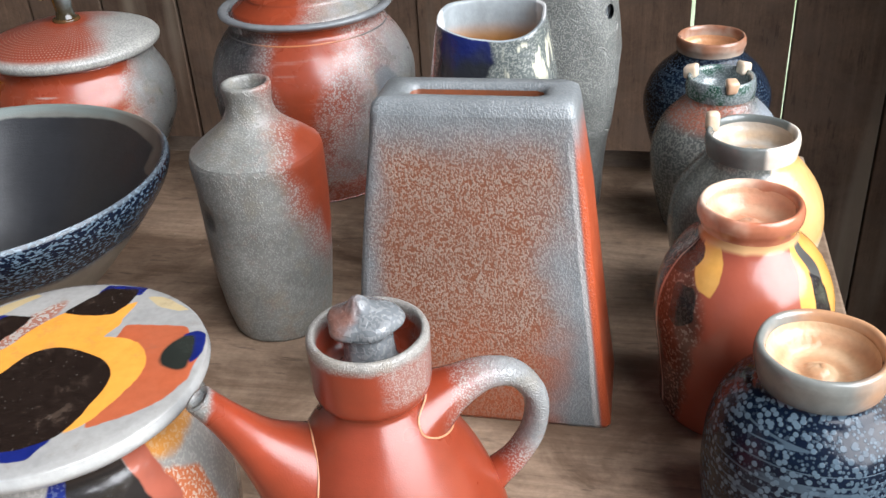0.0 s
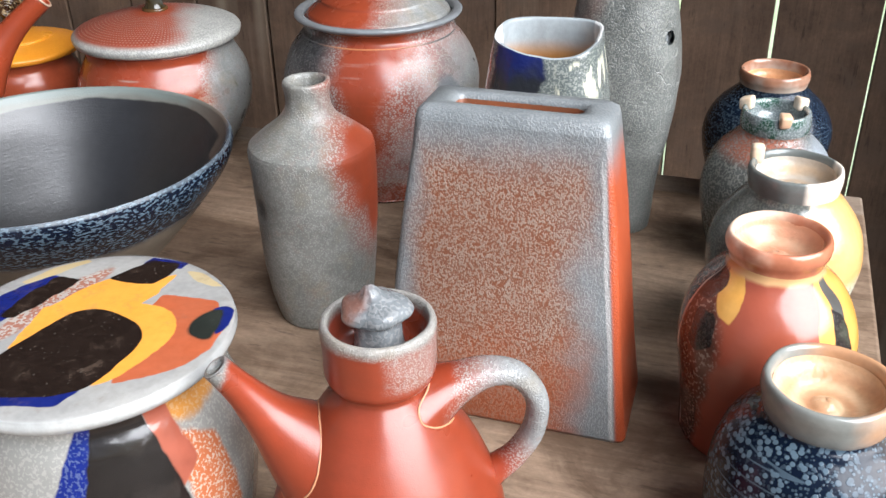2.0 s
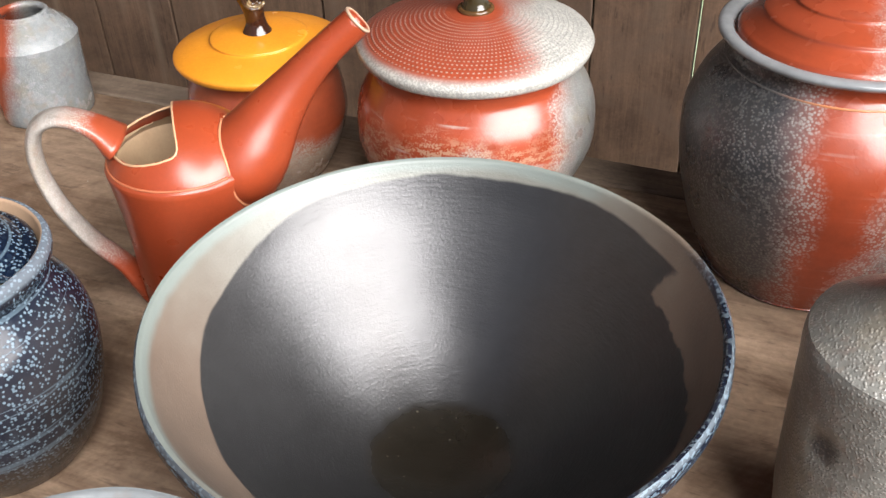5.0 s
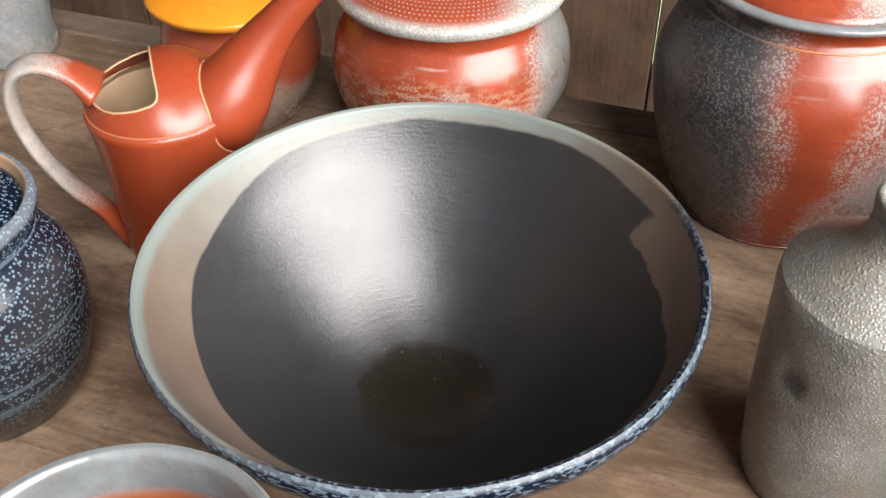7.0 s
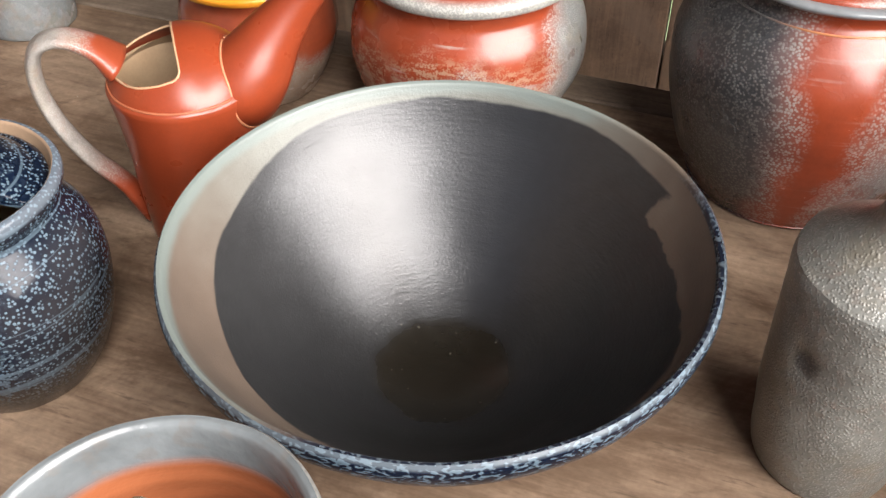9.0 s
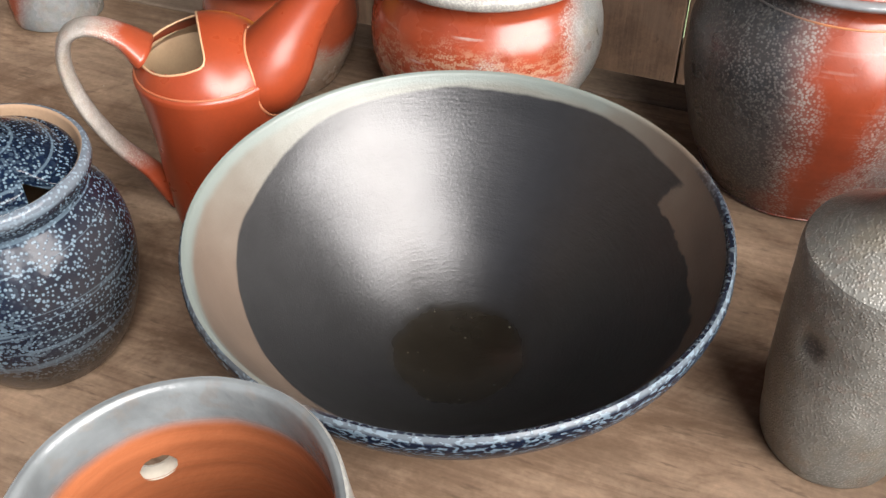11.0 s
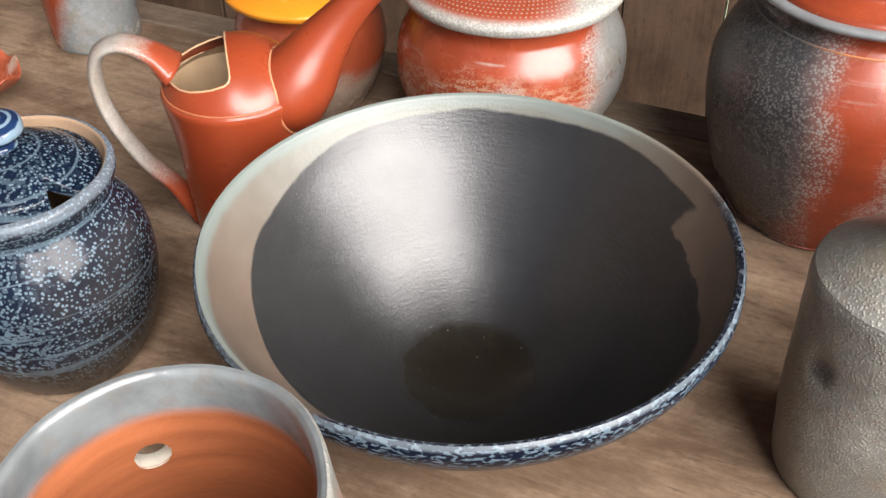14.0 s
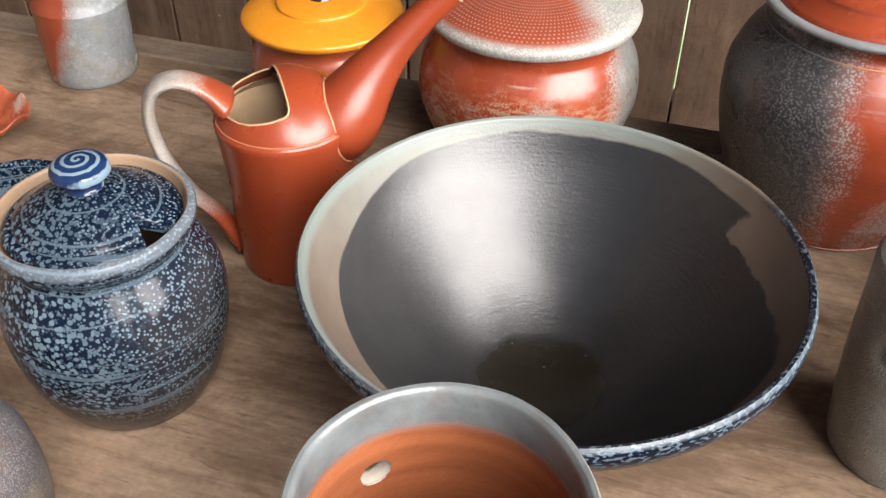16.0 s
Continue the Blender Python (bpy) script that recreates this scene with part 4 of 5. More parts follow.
def painted_lid_mat():
    t = Tree("painted_lid_glaze")
    base = t.tone(t.mix(t.noise(30, 3.0), (0.21, 0.21, 0.205), (0.37, 0.355, 0.325)), t.noise(300), 0.15)
    c = base

    def patch(c, col, pts, wob=0.004, rounding=0.004, soft=0.0005):
        return t.mix(t.poly(t.x, t.y, pts, 0.001, wob, soft, rounding), c, col)

    mottle = t.mix(t.worms(200, 0.08), (0.29, 0.13, 0.09), (0.37, 0.32, 0.28))
    cream = t.mix(t.noise(60), (0.46, 0.34, 0.15), (0.42, 0.35, 0.22))
    orange = t.tone(t.mix(t.noise(40, 3.0), (0.66, 0.25, 0.028), (0.74, 0.34, 0.06)), t.noise(250), 0.1)
    rust = t.tone(t.mix(t.noise(50, 3.0), (0.40, 0.085, 0.03), (0.36, 0.105, 0.05)), t.noise(250), 0.12)
    black = t.tone((0.014, 0.009, 0.007), t.noise(250), 0.5)
    black = t.mix(t.mul(t.specks(330, 0.13), 0.22), black, (0.2, 0.17, 0.14))
    blue = t.mix(t.noise(120, 2.0), (0.006, 0.010, 0.075), (0.012, 0.02, 0.15))
    c = patch(c, mottle, [(-46, -32), (-24, -28), (-11, 36), (-4, 51), (-8, 57), (-28, 40), (-42, 0)], 0.007, 0.006, 0.002)
    c = patch(c, cream, [(-54, 38), (-43, 54), (-28, 66), (-25, 63), (-38, 47), (-49, 36)], 0.003, 0.003)
    c = patch(c, cream, [(32, 57), (42, 56), (58, 43), (54, 41), (42, 46)], 0.003, 0.003)
    c = patch(c, rust, [(29, 31), (60, 28), (71, 5), (69, -16), (58, -34), (33, -46), (24, 0)])
    c = patch(c, orange, [(-28, 10), (-19, 30), (-12, 40), (-4, 47), (22, 43), (27, 34), (20, 18), (0, 6)])
    c = patch(c, orange, [(17, 44), (30, 53), (27, 38), (19, 22), (8, 28)], 0.003, 0.002)
    c = patch(c, orange, [(18, 23), (39, 17), (47, 6), (48, -12), (36, -39), (24, -50), (8, -20), (0, 10)], 0.003, 0.008)
    c = patch(c, orange, [(-28, 14), (-12, 22), (-4, 10), (-14, -18), (-30, -24)], 0.004)
    c = patch(c, blue, [(-66, -22), (-62, 14), (-51, 36), (-38, 47), (-29, 42), (-40, 12), (-50, -22)])
    c = patch(c, black, [(-45, 26), (-36, 45), (-20, 44), (-29, 22), (-40, 4), (-48, 4)], 0.006)
    c = patch(c, blue, [(-38, -44), (20, -52), (14, -64), (-22, -66), (-40, -54)], 0.003)
    c = patch(c, black, [(-18, 1), (-13, 11), (-1, 16), (17, 10), (31, -1), (35, -12), (32, -28), (25, -48), (10, -58), (-18, -60), (-34, -48), (-32, -26)], 0.002, 0.007, 0.0004)
    c = patch(c, blue, [(6, 62), (9, 71), (31, 68), (30, 58), (24, 58)], 0.003, 0.002)
    c = patch(c, black, [(-7, 45), (0, 55), (10, 67), (27, 65), (27, 54), (20, 41), (6, 41)], 0.003, 0.003)
    c = patch(c, blue, [(60, 20), (66, 24), (71, 22), (72, 4), (68, -4)], 0.002, 0.003)
    c = patch(c, t.mix(t.noise(60), (0.010, 0.012, 0.010), (0.03, 0.034, 0.028)), [(53, -2), (53, 9), (61, 20), (66, 20), (68, 6), (67, -8), (60, -8)], 0.003, 0.005, 0.001)
    c = t.mix(t.mul(t.step(t.noise(70, 5.0, 0.7), 0.55, 0.75), 0.3), c, (0.16, 0.11, 0.08))
    rim = t.tone(t.mix(t.noise(40), (0.30, 0.32, 0.325), (0.40, 0.385, 0.35)), t.noise(250), 0.15)
    c = t.mix(t.step(t.add(t.z, t.mul(t.noise(60), 0.0006)), 0.1616, 0.1606), c, rim)
    return t.done(c, 0.17, t.add(t.noise(180, 3.0), t.mul(t.noise(60), 2.0)), 0.0004)


lid = part("lid", lathe([(0, 0.147), (0.060, 0.148), (0.066, 0.150, 1), (0.0715, 0.1515), (0.0745, 0.1555), (0.0740, 0.1595), (0.0722, 0.1615), (0.06, 0.1625), (0, 0.1630)], 96, 4, 0.0006), painted_lid_mat(), painted, "flat glossy lid with painted black and orange patches")


def painted_body_mat():
    t = Tree("painted_body_glaze")
    fine = t.step(t.noise(620, 1.0, 0.5, 0.4), 0.5, 0.62)
    base = t.tone(t.mix(t.mul(fine, 0.35), (0.24, 0.235, 0.215), (0.42, 0.40, 0.36)), t.noise(22, 3.0), 0.3)
    u = t.mul(t.turned(-0.95), 0.07)
    c = base

    def patch(c, col, pts, wob=0.004, rounding=0.003, soft=0.0008):
        return t.mix(t.poly(u, t.z, [((a + 0.95) * 0.07, z) for a, z in pts], 1.0, wob, soft, rounding), c, col)

    ochre = t.tone(t.mix(t.mul(fine, 0.4), (0.42, 0.19, 0.045), (0.45, 0.33, 0.2)), t.noise(40), 0.25)
    c = patch(c, ochre, [(-0.70, 0.165), (0.3, 0.165), (0.3, 0.137), (-0.40, 0.130), (-0.60, 0.134)], 0.008, 0.003, 0.003)
    c = patch(c, t.mix(t.mul(fine, 0.8), (0.38, 0.12, 0.05), (0.46, 0.37, 0.29)), [(-0.70, 0.118), (-0.56, 0.129), (-0.26, 0.113), (-0.16, 0.02), (-0.5, 0.02), (-0.62, 0.09)], 0.008, 0.003, 0.002)
    c = patch(c, t.tone((0.27, 0.078, 0.048), t.noise(60, 3.0), 0.35), [(-0.86, 0.165), (-0.66, 0.165), (-0.55, 0.13), (-0.5, 0.112), (-0.68, 0.10)])
    c = patch(c, t.mix(t.mul(fine, 0.25), (0.006, 0.014, 0.12), (0.2, 0.25, 0.33)), [(-1.15, 0.165), (-1.08, 0.165), (-1.1, 0.02), (-2.1, 0.02), (-1.48, 0.117)])
    c = patch(c, t.tone(t.mix(t.mul(t.mul(fine, t.step(t.noise(30), 0.5, 0.65)), 0.06), (0.012, 0.010, 0.009), (0.3, 0.26, 0.2)), t.noise(60), 0.4), [(-1.14, 0.165), (-0.85, 0.165), (-0.62, 0.09), (-0.48, 0.02), (-1.6, 0.02), (-1.30, 0.11)])
    far = t.step(t.m("ABSOLUTE", t.turned(1.7)), 0.5, 0.4)
    c = t.mix(far, c, (0.01, 0.016, 0.1))
    return t.done(c, t.add(0.08, t.mul(t.noise(70, 2.0), 0.12)), t.add(t.noise(70, 2.0), t.mul(t.noise(200), 0.2)), 0.0007, coat=0.3)


part("body", lathe([(0, 0.003), (0.052, 0.003), (0.055, 0.0, 1), (0.058, 0.004), (0.0705, 0.035), (0.0755, 0.070), (0.0735, 0.100), (0.0665, 0.128), (0.061, 0.140), (0.062, 0.1475), (0.058, 0.148), (0.058, 0.135), (0.068, 0.09), (0.05, 0.02), (0, 0.012)], 88, 4, 0.0008), painted_body_mat(), painted)

# ---- red cruet ----
cruet = thing("cruet", -0.0355, 0.331, "satin red stoneware cruet with spout, loop handle and grey stopper", "teapot")


def cruet_flash(t):
    rim = t.step(t.add(t.z, t.mul(t.sub(t.noise(60), 0.5), 0.006)), 0.1865, 0.181)
    low = t.step(t.add(t.mul(t.noise(20, 3.0), 1.2), t.lin(9, -6, -9)), 1.15, 0.75)
    cup = t.mul(t.step(t.add(t.lin(22, -8, 0), t.mul(t.noise(50, 3.0), 0.7)), 0.62, 1.0), t.step(t.z, 0.160, 0.166))
    return t.mul(t.mul(rim, low), t.sub(1.0, t.mul(cup, 0.38)))


CRUET_RED = (0.25, 0.036, 0.013)
CRUET = salt_glaze("cruet_glaze", cruet_flash, 850, 0.9, 0.36, (0.27, 0.255, 0.23), CRUET_RED)
CRUET_WALL = [(0.056, 0.003), (0.0625, 0.03), (0.0628, 0.055), (0.058, 0.082), (0.050, 0.104), (0.040, 0.124), (0.030, 0.140), (0.0232, 0.149)]
part("body", lathe([(0, 0.003), (0.050, 0.003), (0.053, 0.0, 1), *CRUET_WALL, (0.0212, 0.1520), (0.0215, 0.1548), (0.0246, 0.1572), (0.0262, 0.1605), (0.0264, 0.168), (0.0268, 0.180), (0.0270, 0.1855), (0.0256, 0.1880), (0.0232, 0.187), (0.0222, 0.178), (0.0205, 0.1705), (0.012, 0.1675), (0, 0.1675)], 80, 4, 0.0007), CRUET, cruet)


def in_cruet(q):
    return math.hypot(q.x, q.y) < np.interp(q.z, [w[1] for w in CRUET_WALL], [w[0] for w in CRUET_WALL])


def stopper_mat():
    t = Tree("stopper_glaze")
    w = t.worms(190, 0.08)
    k = t.step(t.add(t.lin(-60, -10, 40, -7.6), t.noise(80, 3.0)), 1.1, 1.6)
    c = t.tone(t.mix(t.mul(w, 0.3), (0.15, 0.16, 0.165), (0.34, 0.34, 0.33)), t.noise(90, 3.0), 0.5)
    return t.done(t.mix(t.mul(k, 0.75), c, (0.26, 0.10, 0.06)), 0.22, t.add(t.noise(170, 2.0), t.mul(w, 0.2)), 0.0006, spec=0.6)


def twist(a, r, z):
    if z < 0.1905:
        return r * math.cos(a), r * math.sin(a), z
    up = (z - 0.1905) / 0.017
    k = 1 + 0.11 * math.cos(2 * a + up * 2.4) + 0.05 * math.cos(5 * a - up * 3)
    return r * k * math.cos(a) - 0.004 * up, r * k * math.sin(a), z + 0.10 * r * math.cos(a - 0.5) - 0.0006


part("stopper", lathe([(0.0170, 0.1665), (0.0150, 0.1688), (0.0122, 0.1725), (0.0112, 0.181), (0.0116, 0.1880), (0.0138, 0.1903), (0.0153, 0.1928), (0.0140, 0.1962), (0.0095, 0.1988), (0.0055, 0.2012), (0.0026, 0.2046), (0, 0.2056)], 56, 5, 0.0008, twist), stopper_mat(), cruet, "rough grey twisted mushroom stopper")
CRUET_SEAM = plain_glaze("cruet_seam_clay", (0.44, 0.17, 0.08), (0.52, 0.29, 0.16), 90, 0.4)
path = [(-0.010, -0.003, 0.086), (-0.025, -0.007, 0.1065), (-0.0395, -0.0105, 0.123), (-0.052, -0.014, 0.1395), (-0.062, -0.0175, 0.156), (-0.070, -0.021, 0.1695), (-0.0715, -0.0215, 0.172)]
radii = [0.0380, 0.0315, 0.0215, 0.0125, 0.0082, 0.0067, 0.0066]
spout = part("spout", tube(path, radii, 32, 6, hollow=0.0022), salt_glaze("cruet_spout_glaze", lambda t: t.step(t.add(t.lin(0.9, 0.3, -0.5, 0.0), t.mul(t.noise(120), 0.004)), -0.153, -0.148), 600, 0.5, 0.36, red=CRUET_RED), cruet, "wide-based tapering spout with a grey lip")
part("seam", joint(path, radii, in_cruet, (0.0, 2 * math.pi), 0.0005), CRUET_SEAM, spout, "pale seam where the spout joins")
path = [(0.014, 0.003, 0.136), (0.025, 0.0055, 0.1425), (0.036, 0.008, 0.1478), (0.050, 0.011, 0.1525), (0.064, 0.014, 0.149), (0.0735, 0.016, 0.134), (0.0725, 0.016, 0.115), (0.064, 0.014, 0.100), (0.054, 0.012, 0.091), (0.046, 0.010, 0.084)]
radii = [0.0200, 0.0142, 0.0096, 0.0070, 0.0060, 0.0058, 0.0058, 0.0060, 0.0070, 0.0090]
handle = part("handle", tube(path, radii, 24, 7, 1.3, side=(-0.217, 0.976, 0)),
     salt_glaze("cruet_handle_glaze", lambda t: t.step(t.add(t.lin(13, 3, 0), t.mul(t.noise(40), 0.3), t.mul(t.step(t.z, 0.125, 0.100), -0.35)), 0.95, 0.55), 700, 1.0, 0.3, (0.23, 0.235, 0.23), CRUET_RED), cruet, "loop handle, grey outside and red where it joins")
part("seam", joint(path, radii, in_cruet, (-2.6, 0.6), 0.0005, 1.3, (-0.217, 0.976, 0)), CRUET_SEAM, handle, "pale seam where the handle joins")

# ---- slab vase ----
SLAB_YAW = -12.5
slab = thing("slab_vase", 0.012, 0.4915, "tapered rectangular grey and rust slab-built stoneware vase", "vase", turn=SLAB_YAW)


def slab_mat():
    t = Tree("slab_vase_glaze")
    half = t.add(t.mul(t.z, -0.117), 0.086)
    e = t.m("DIVIDE", t.m("ABSOLUTE", t.add(t.x, t.mul(t.z, 0.012))), half)
    cloud = t.sub(t.noise(22, 3.0, 0.6), 0.5)
    right = t.m("DIVIDE", t.x, half)
    edge = t.step(t.add(e, t.mul(cloud, 0.5)), 0.66, 1.0)
    lowr = t.mul(t.step(t.add(right, t.mul(cloud, 0.6)), 0.42, 0.85), t.step(t.z, 0.19, 0.10))
    top = t.step(t.add(t.z, t.mul(cloud, 0.03)), 0.168, 0.206)
    low = t.step(t.add(t.z, t.mul(cloud, 0.07)), 0.085, 0.010)
    side = t.step(t.sub(t.x, half), -0.0045, -0.0015)
    grey = t.small(1.0, t.big(t.big(t.mul(edge, t.sub(1.0, t.mul(low, 0.75))), lowr), top))
    n = t.noise(760, 1.0, 0.5, 0.3, t.scaled(1, 1, 0.8))
    w = t.mul(t.step(n, 0.42, 0.62), t.add(0.6, t.mul(t.noise(35, 2.0), 0.7)))
    fine = t.noise(380, 2.0)
    bare = t.step(t.noise(28, 3.0, 0.6, 0.3, t.scaled(1, 1, 0.28)), 0.5, 0.68)
    rust = t.mix(t.noise(30, 3.0), (0.225, 0.072, 0.031), (0.165, 0.072, 0.042))
    rust = t.mix(t.mul(low, 0.7), rust, (0.33, 0.075, 0.022))
    field = t.mix(t.mul(w, t.sub(t.sub(0.72, t.mul(bare, 0.40)), t.mul(low, 0.40))), rust, (0.36, 0.30, 0.245))
    g = t.tone(t.mix(t.mul(w, 0.25), (0.175, 0.19, 0.195), (0.36, 0.36, 0.34)), t.noise(40, 3.0), 0.4)
    c = t.mix(grey, field, g)
    c = t.mix(t.mul(side, t.sub(1.0, top)), c, t.mix(t.noise(40, 3.0), (0.42, 0.08, 0.025), (0.32, 0.06, 0.022)))
    line = t.m("ABSOLUTE", t.add(t.sub(t.x, half), 0.0052, t.mul(cloud, 0.003)))
    c = t.mix(t.mul(t.mul(t.step(line, 0.0022, 0.0006), t.step(t.z, 0.2, 0.18)), 0.7), c, (0.46, 0.44, 0.42))
    c = t.tone(c, fine, 0.08)
    return t.done(c, t.add(0.30, t.mul(t.noise(60), 0.12)), t.add(t.mul(w, 0.5), t.mul(t.noise(90, 2.0), 0.55)), 0.0003, spec=0.6)


def slab_mesh():
    """A tapered box with a rounded top and a long slot in it."""
    bm = bmesh.new()
    rings = []
    levels = [(0.0, 0.0860, -0.0, 0.072), (0.003, 0.0868, -0.001, 0.074), (0.05, 0.0805, 0.006, 0.068), (0.10, 0.0752, 0.0125, 0.061), (0.15, 0.0698, 0.019, 0.054), (0.190, 0.0640, 0.0245, 0.049), (0.206, 0.0621, 0.0264, 0.0467), (0.2120, 0.0606, 0.0284, 0.0435), (0.2146, 0.0576, 0.0316, 0.0375), (0.215, 0.0480, 0.0375, 0.0245), (0.2145, 0.0435, 0.0405, 0.0185), (0.211, 0.0415, 0.0415, 0.0165), (0.07, 0.0415, 0.0415, 0.0165)]
    for k, (z, hx, y0, dy) in enumerate(levels):
        ring = []
        rc = min(dy * 0.45, 0.0055 if k < 8 else 0.006)
        m = 5
        cx = 0.002 - 0.012 * z
        for sx, sy, a0 in ((1, 0, -90), (1, 1, 0), (-1, 1, 90), (-1, 0, 180)):
            ox = cx + sx * (hx - rc)
            oy = y0 + (dy - rc if sy else rc)
            for i in range(m):
                a = radians(a0 + 90 * i / (m - 1))
                bow = 0.0012 * noise.noise((ox * 30 + i, oy * 30, z * 14))
                ring.append(bm.verts.new((ox + rc * math.cos(a) + bow, oy + rc * math.sin(a) + bow, z)))
        rings.append(ring)
    for p, q in zip(rings, rings[1:]):
        for i in range(len(p)):
            j = (i + 1) % len(p)
            bm.faces.new((p[i], p[j], q[j], q[i]))
    bm.faces.new(rings[0][::-1])
    f = bm.faces.new(rings[-1])
    bmesh.ops.recalc_face_normals(bm, faces=bm.faces)
    for face in bm.faces:
        if all(v.co.z < 0.2115 for v in face.verts) and all(abs(v.co.x) < 0.046 and 0.038 < v.co.y < 0.063 for v in face.verts):
            face.material_index = 1
    return bm


def without(bm, keep):
    bmesh.ops.delete(bm, geom=[f for f in bm.faces if not keep(f.calc_center_median().z, f.material_index)], context="FACES")
    return bm


SLAB_MATS = [slab_mat(), plain_glaze("slab_inside_clay", (0.30, 0.085, 0.025), (0.10, 0.04, 0.022), 60, 0.5)]
part("body", without(slab_mesh(), lambda z, m: z < 0.204 and m == 0), SLAB_MATS, slab)
part("rim", without(slab_mesh(), lambda z, m: z >= 0.204 or m == 1), SLAB_MATS, slab, "rounded grey top with a long slot")

# ---- tall squared vases at the back ----
def squared(n, k):
    """Bends a round towards a square with rounded corners, turned by k degrees."""
    def bend(a, r, z):
        c, s = math.cos(a), math.sin(a)
        q = (abs(c) ** n + abs(s) ** n) ** (-1 / n)
        b = a + radians(k)
        return r * q * math.cos(b), r * q * math.sin(b), z
    return bend


beaker = thing("square_beaker", 0.041, 0.690, "squared grey stoneware beaker with a dark blue patch and pale drips", "vase", tall=1.035)


def beaker_mat():
    t = Tree("beaker_glaze")
    ang = t.m("ARCTAN2", t.y, t.x)
    a = t.add(ang, t.mul(t.sub(t.noise(45, 3.0), 0.5), 0.7))
    g = t.tone(t.mix(t.mul(t.worms(260, 0.06), 0.5), (0.10, 0.115, 0.11), (0.33, 0.34, 0.30)), t.noise(30), 0.3)
    drip = t.noise(95, 2.0, 0.5, 0.0, t.scaled(1, 1, 0.28))
    zone = t.mul(t.step(t.z, 0.165, 0.18), t.step(t.add(t.z, t.mul(t.noise(70), 0.008)), 0.204, 0.199))
    c = t.mix(t.mul(t.mul(t.step(drip, 0.53, 0.58), zone), t.step(ang, -1.5, -1.35)), g, (0.62, 0.60, 0.46))
    c = t.mix(t.mul(t.step(a, -2.6, -2.45), t.step(a, -1.62, -1.75)), c, t.mix(t.step(t.add(t.z, t.mul(t.noise(40), 0.03)), 0.198, 0.215), (0.018, 0.02, 0.024), (0.008, 0.013, 0.085)))
    c = t.mix(t.mul(t.step(a, 2.6, 2.75), t.step(t.z, 0.2, 0.19)), c, (0.40, 0.2, 0.15))
    c = t.mix(t.step(t.z, 0.2055, 0.2095), c, t.tone((0.20, 0.215, 0.22), t.noise(100), 0.3))
    return t.done(c, 0.2, t.noise(250, 3.0), 0.0005, coat=0.3)


def pale_inside(name, low):
    t = Tree(name)
    k = t.step(t.add(t.z, t.mul(t.sub(t.noise(20), 0.5), 0.01)), low[0], low[1])
    c = t.mix(k, (0.45, 0.22, 0.07), t.tone(t.mix(t.noise(30), (0.26, 0.29, 0.30), (0.38, 0.41, 0.415)), t.noise(200), 0.15))
    c = t.mix(t.mul(t.step(t.add(t.m("ABSOLUTE", t.x), t.mul(t.noise(90), 0.004)), 0.037, 0.0385), t.step(t.z, 0.19, 0.2)), c, (0.68, 0.68, 0.66))
    return t.done(c, 0.24, t.noise(200), 0.0004)


SQ_PLAIN = squared(3.2, -8)


def SQ(a, r, z):
    """Squared, with the lip dipping along the front between two raised corners."""
    x, y, zz = SQ_PLAIN(a, r, z)
    if z > 0.17:
        front = max(0.0, -y / 0.042) ** 2 * max(0.0, 1 - (x / 0.046) ** 2)
        zz -= 0.0095 * front * (z - 0.17) / 0.0395
    return x, y, zz


part("outer_wall", lathe([(0, 0.004), (0.043, 0.004), (0.046, 0.0, 1), (0.049, 0.004), (0.0525, 0.05), (0.0525, 0.10), (0.0490, 0.15), (0.0435, 0.19), (0.0410, 0.2065), (0.0402, 0.2095)], 88, 4, 0.0014, SQ), beaker_mat(), beaker)
part("inner_wall", lathe([(0.0402, 0.2095), (0.0385, 0.2092), (0.0372, 0.2055), (0.0385, 0.18), (0.044, 0.14), (0.046, 0.06), (0.04, 0.02), (0, 0.015)], 88, 4, 0.0014, SQ), pale_inside("beaker_inside_glaze", (0.178, 0.196)), beaker, "pale grey inside, ochre lower down")

tall = thing("tall_vase", 0.109, 0.808, "tall grey stoneware vase with a round hole and incised lines", "vase", tall=1.042)


def tall_mat():
    t = Tree("tall_vase_glaze")
    w = t.worms(280, 0.06, 0.5)
    cloud = t.noise(25, 3.0)
    c = t.tone(t.mix(t.mul(w, 0.4), (0.13, 0.137, 0.128), (0.32, 0.315, 0.28)), cloud, 0.7)
    red = t.mul(t.step(t.add(t.lin(-16, -10, 0), t.mul(cloud, 0.9)), 1.15, 1.6), 0.45)
    c = t.mix(red, c, (0.33, 0.12, 0.07))
    cut = t.noise(26, 2.0, 0.5, 1.2)
    line = t.mul(t.step(t.m("ABSOLUTE", t.sub(cut, 0.5)), 0.008, 0.002), t.step(t.lin(20, -6, 0), 0.7, 0.95))
    c = t.mix(t.mul(line, 0.7), c, (0.5, 0.5, 0.47))
    return t.done(c, t.add(0.2, t.mul(cloud, 0.2)), t.add(t.mul(w, 0.5), t.mul(line, -2.0), t.noise(170, 2.0)), 0.0006, spec=0.6)


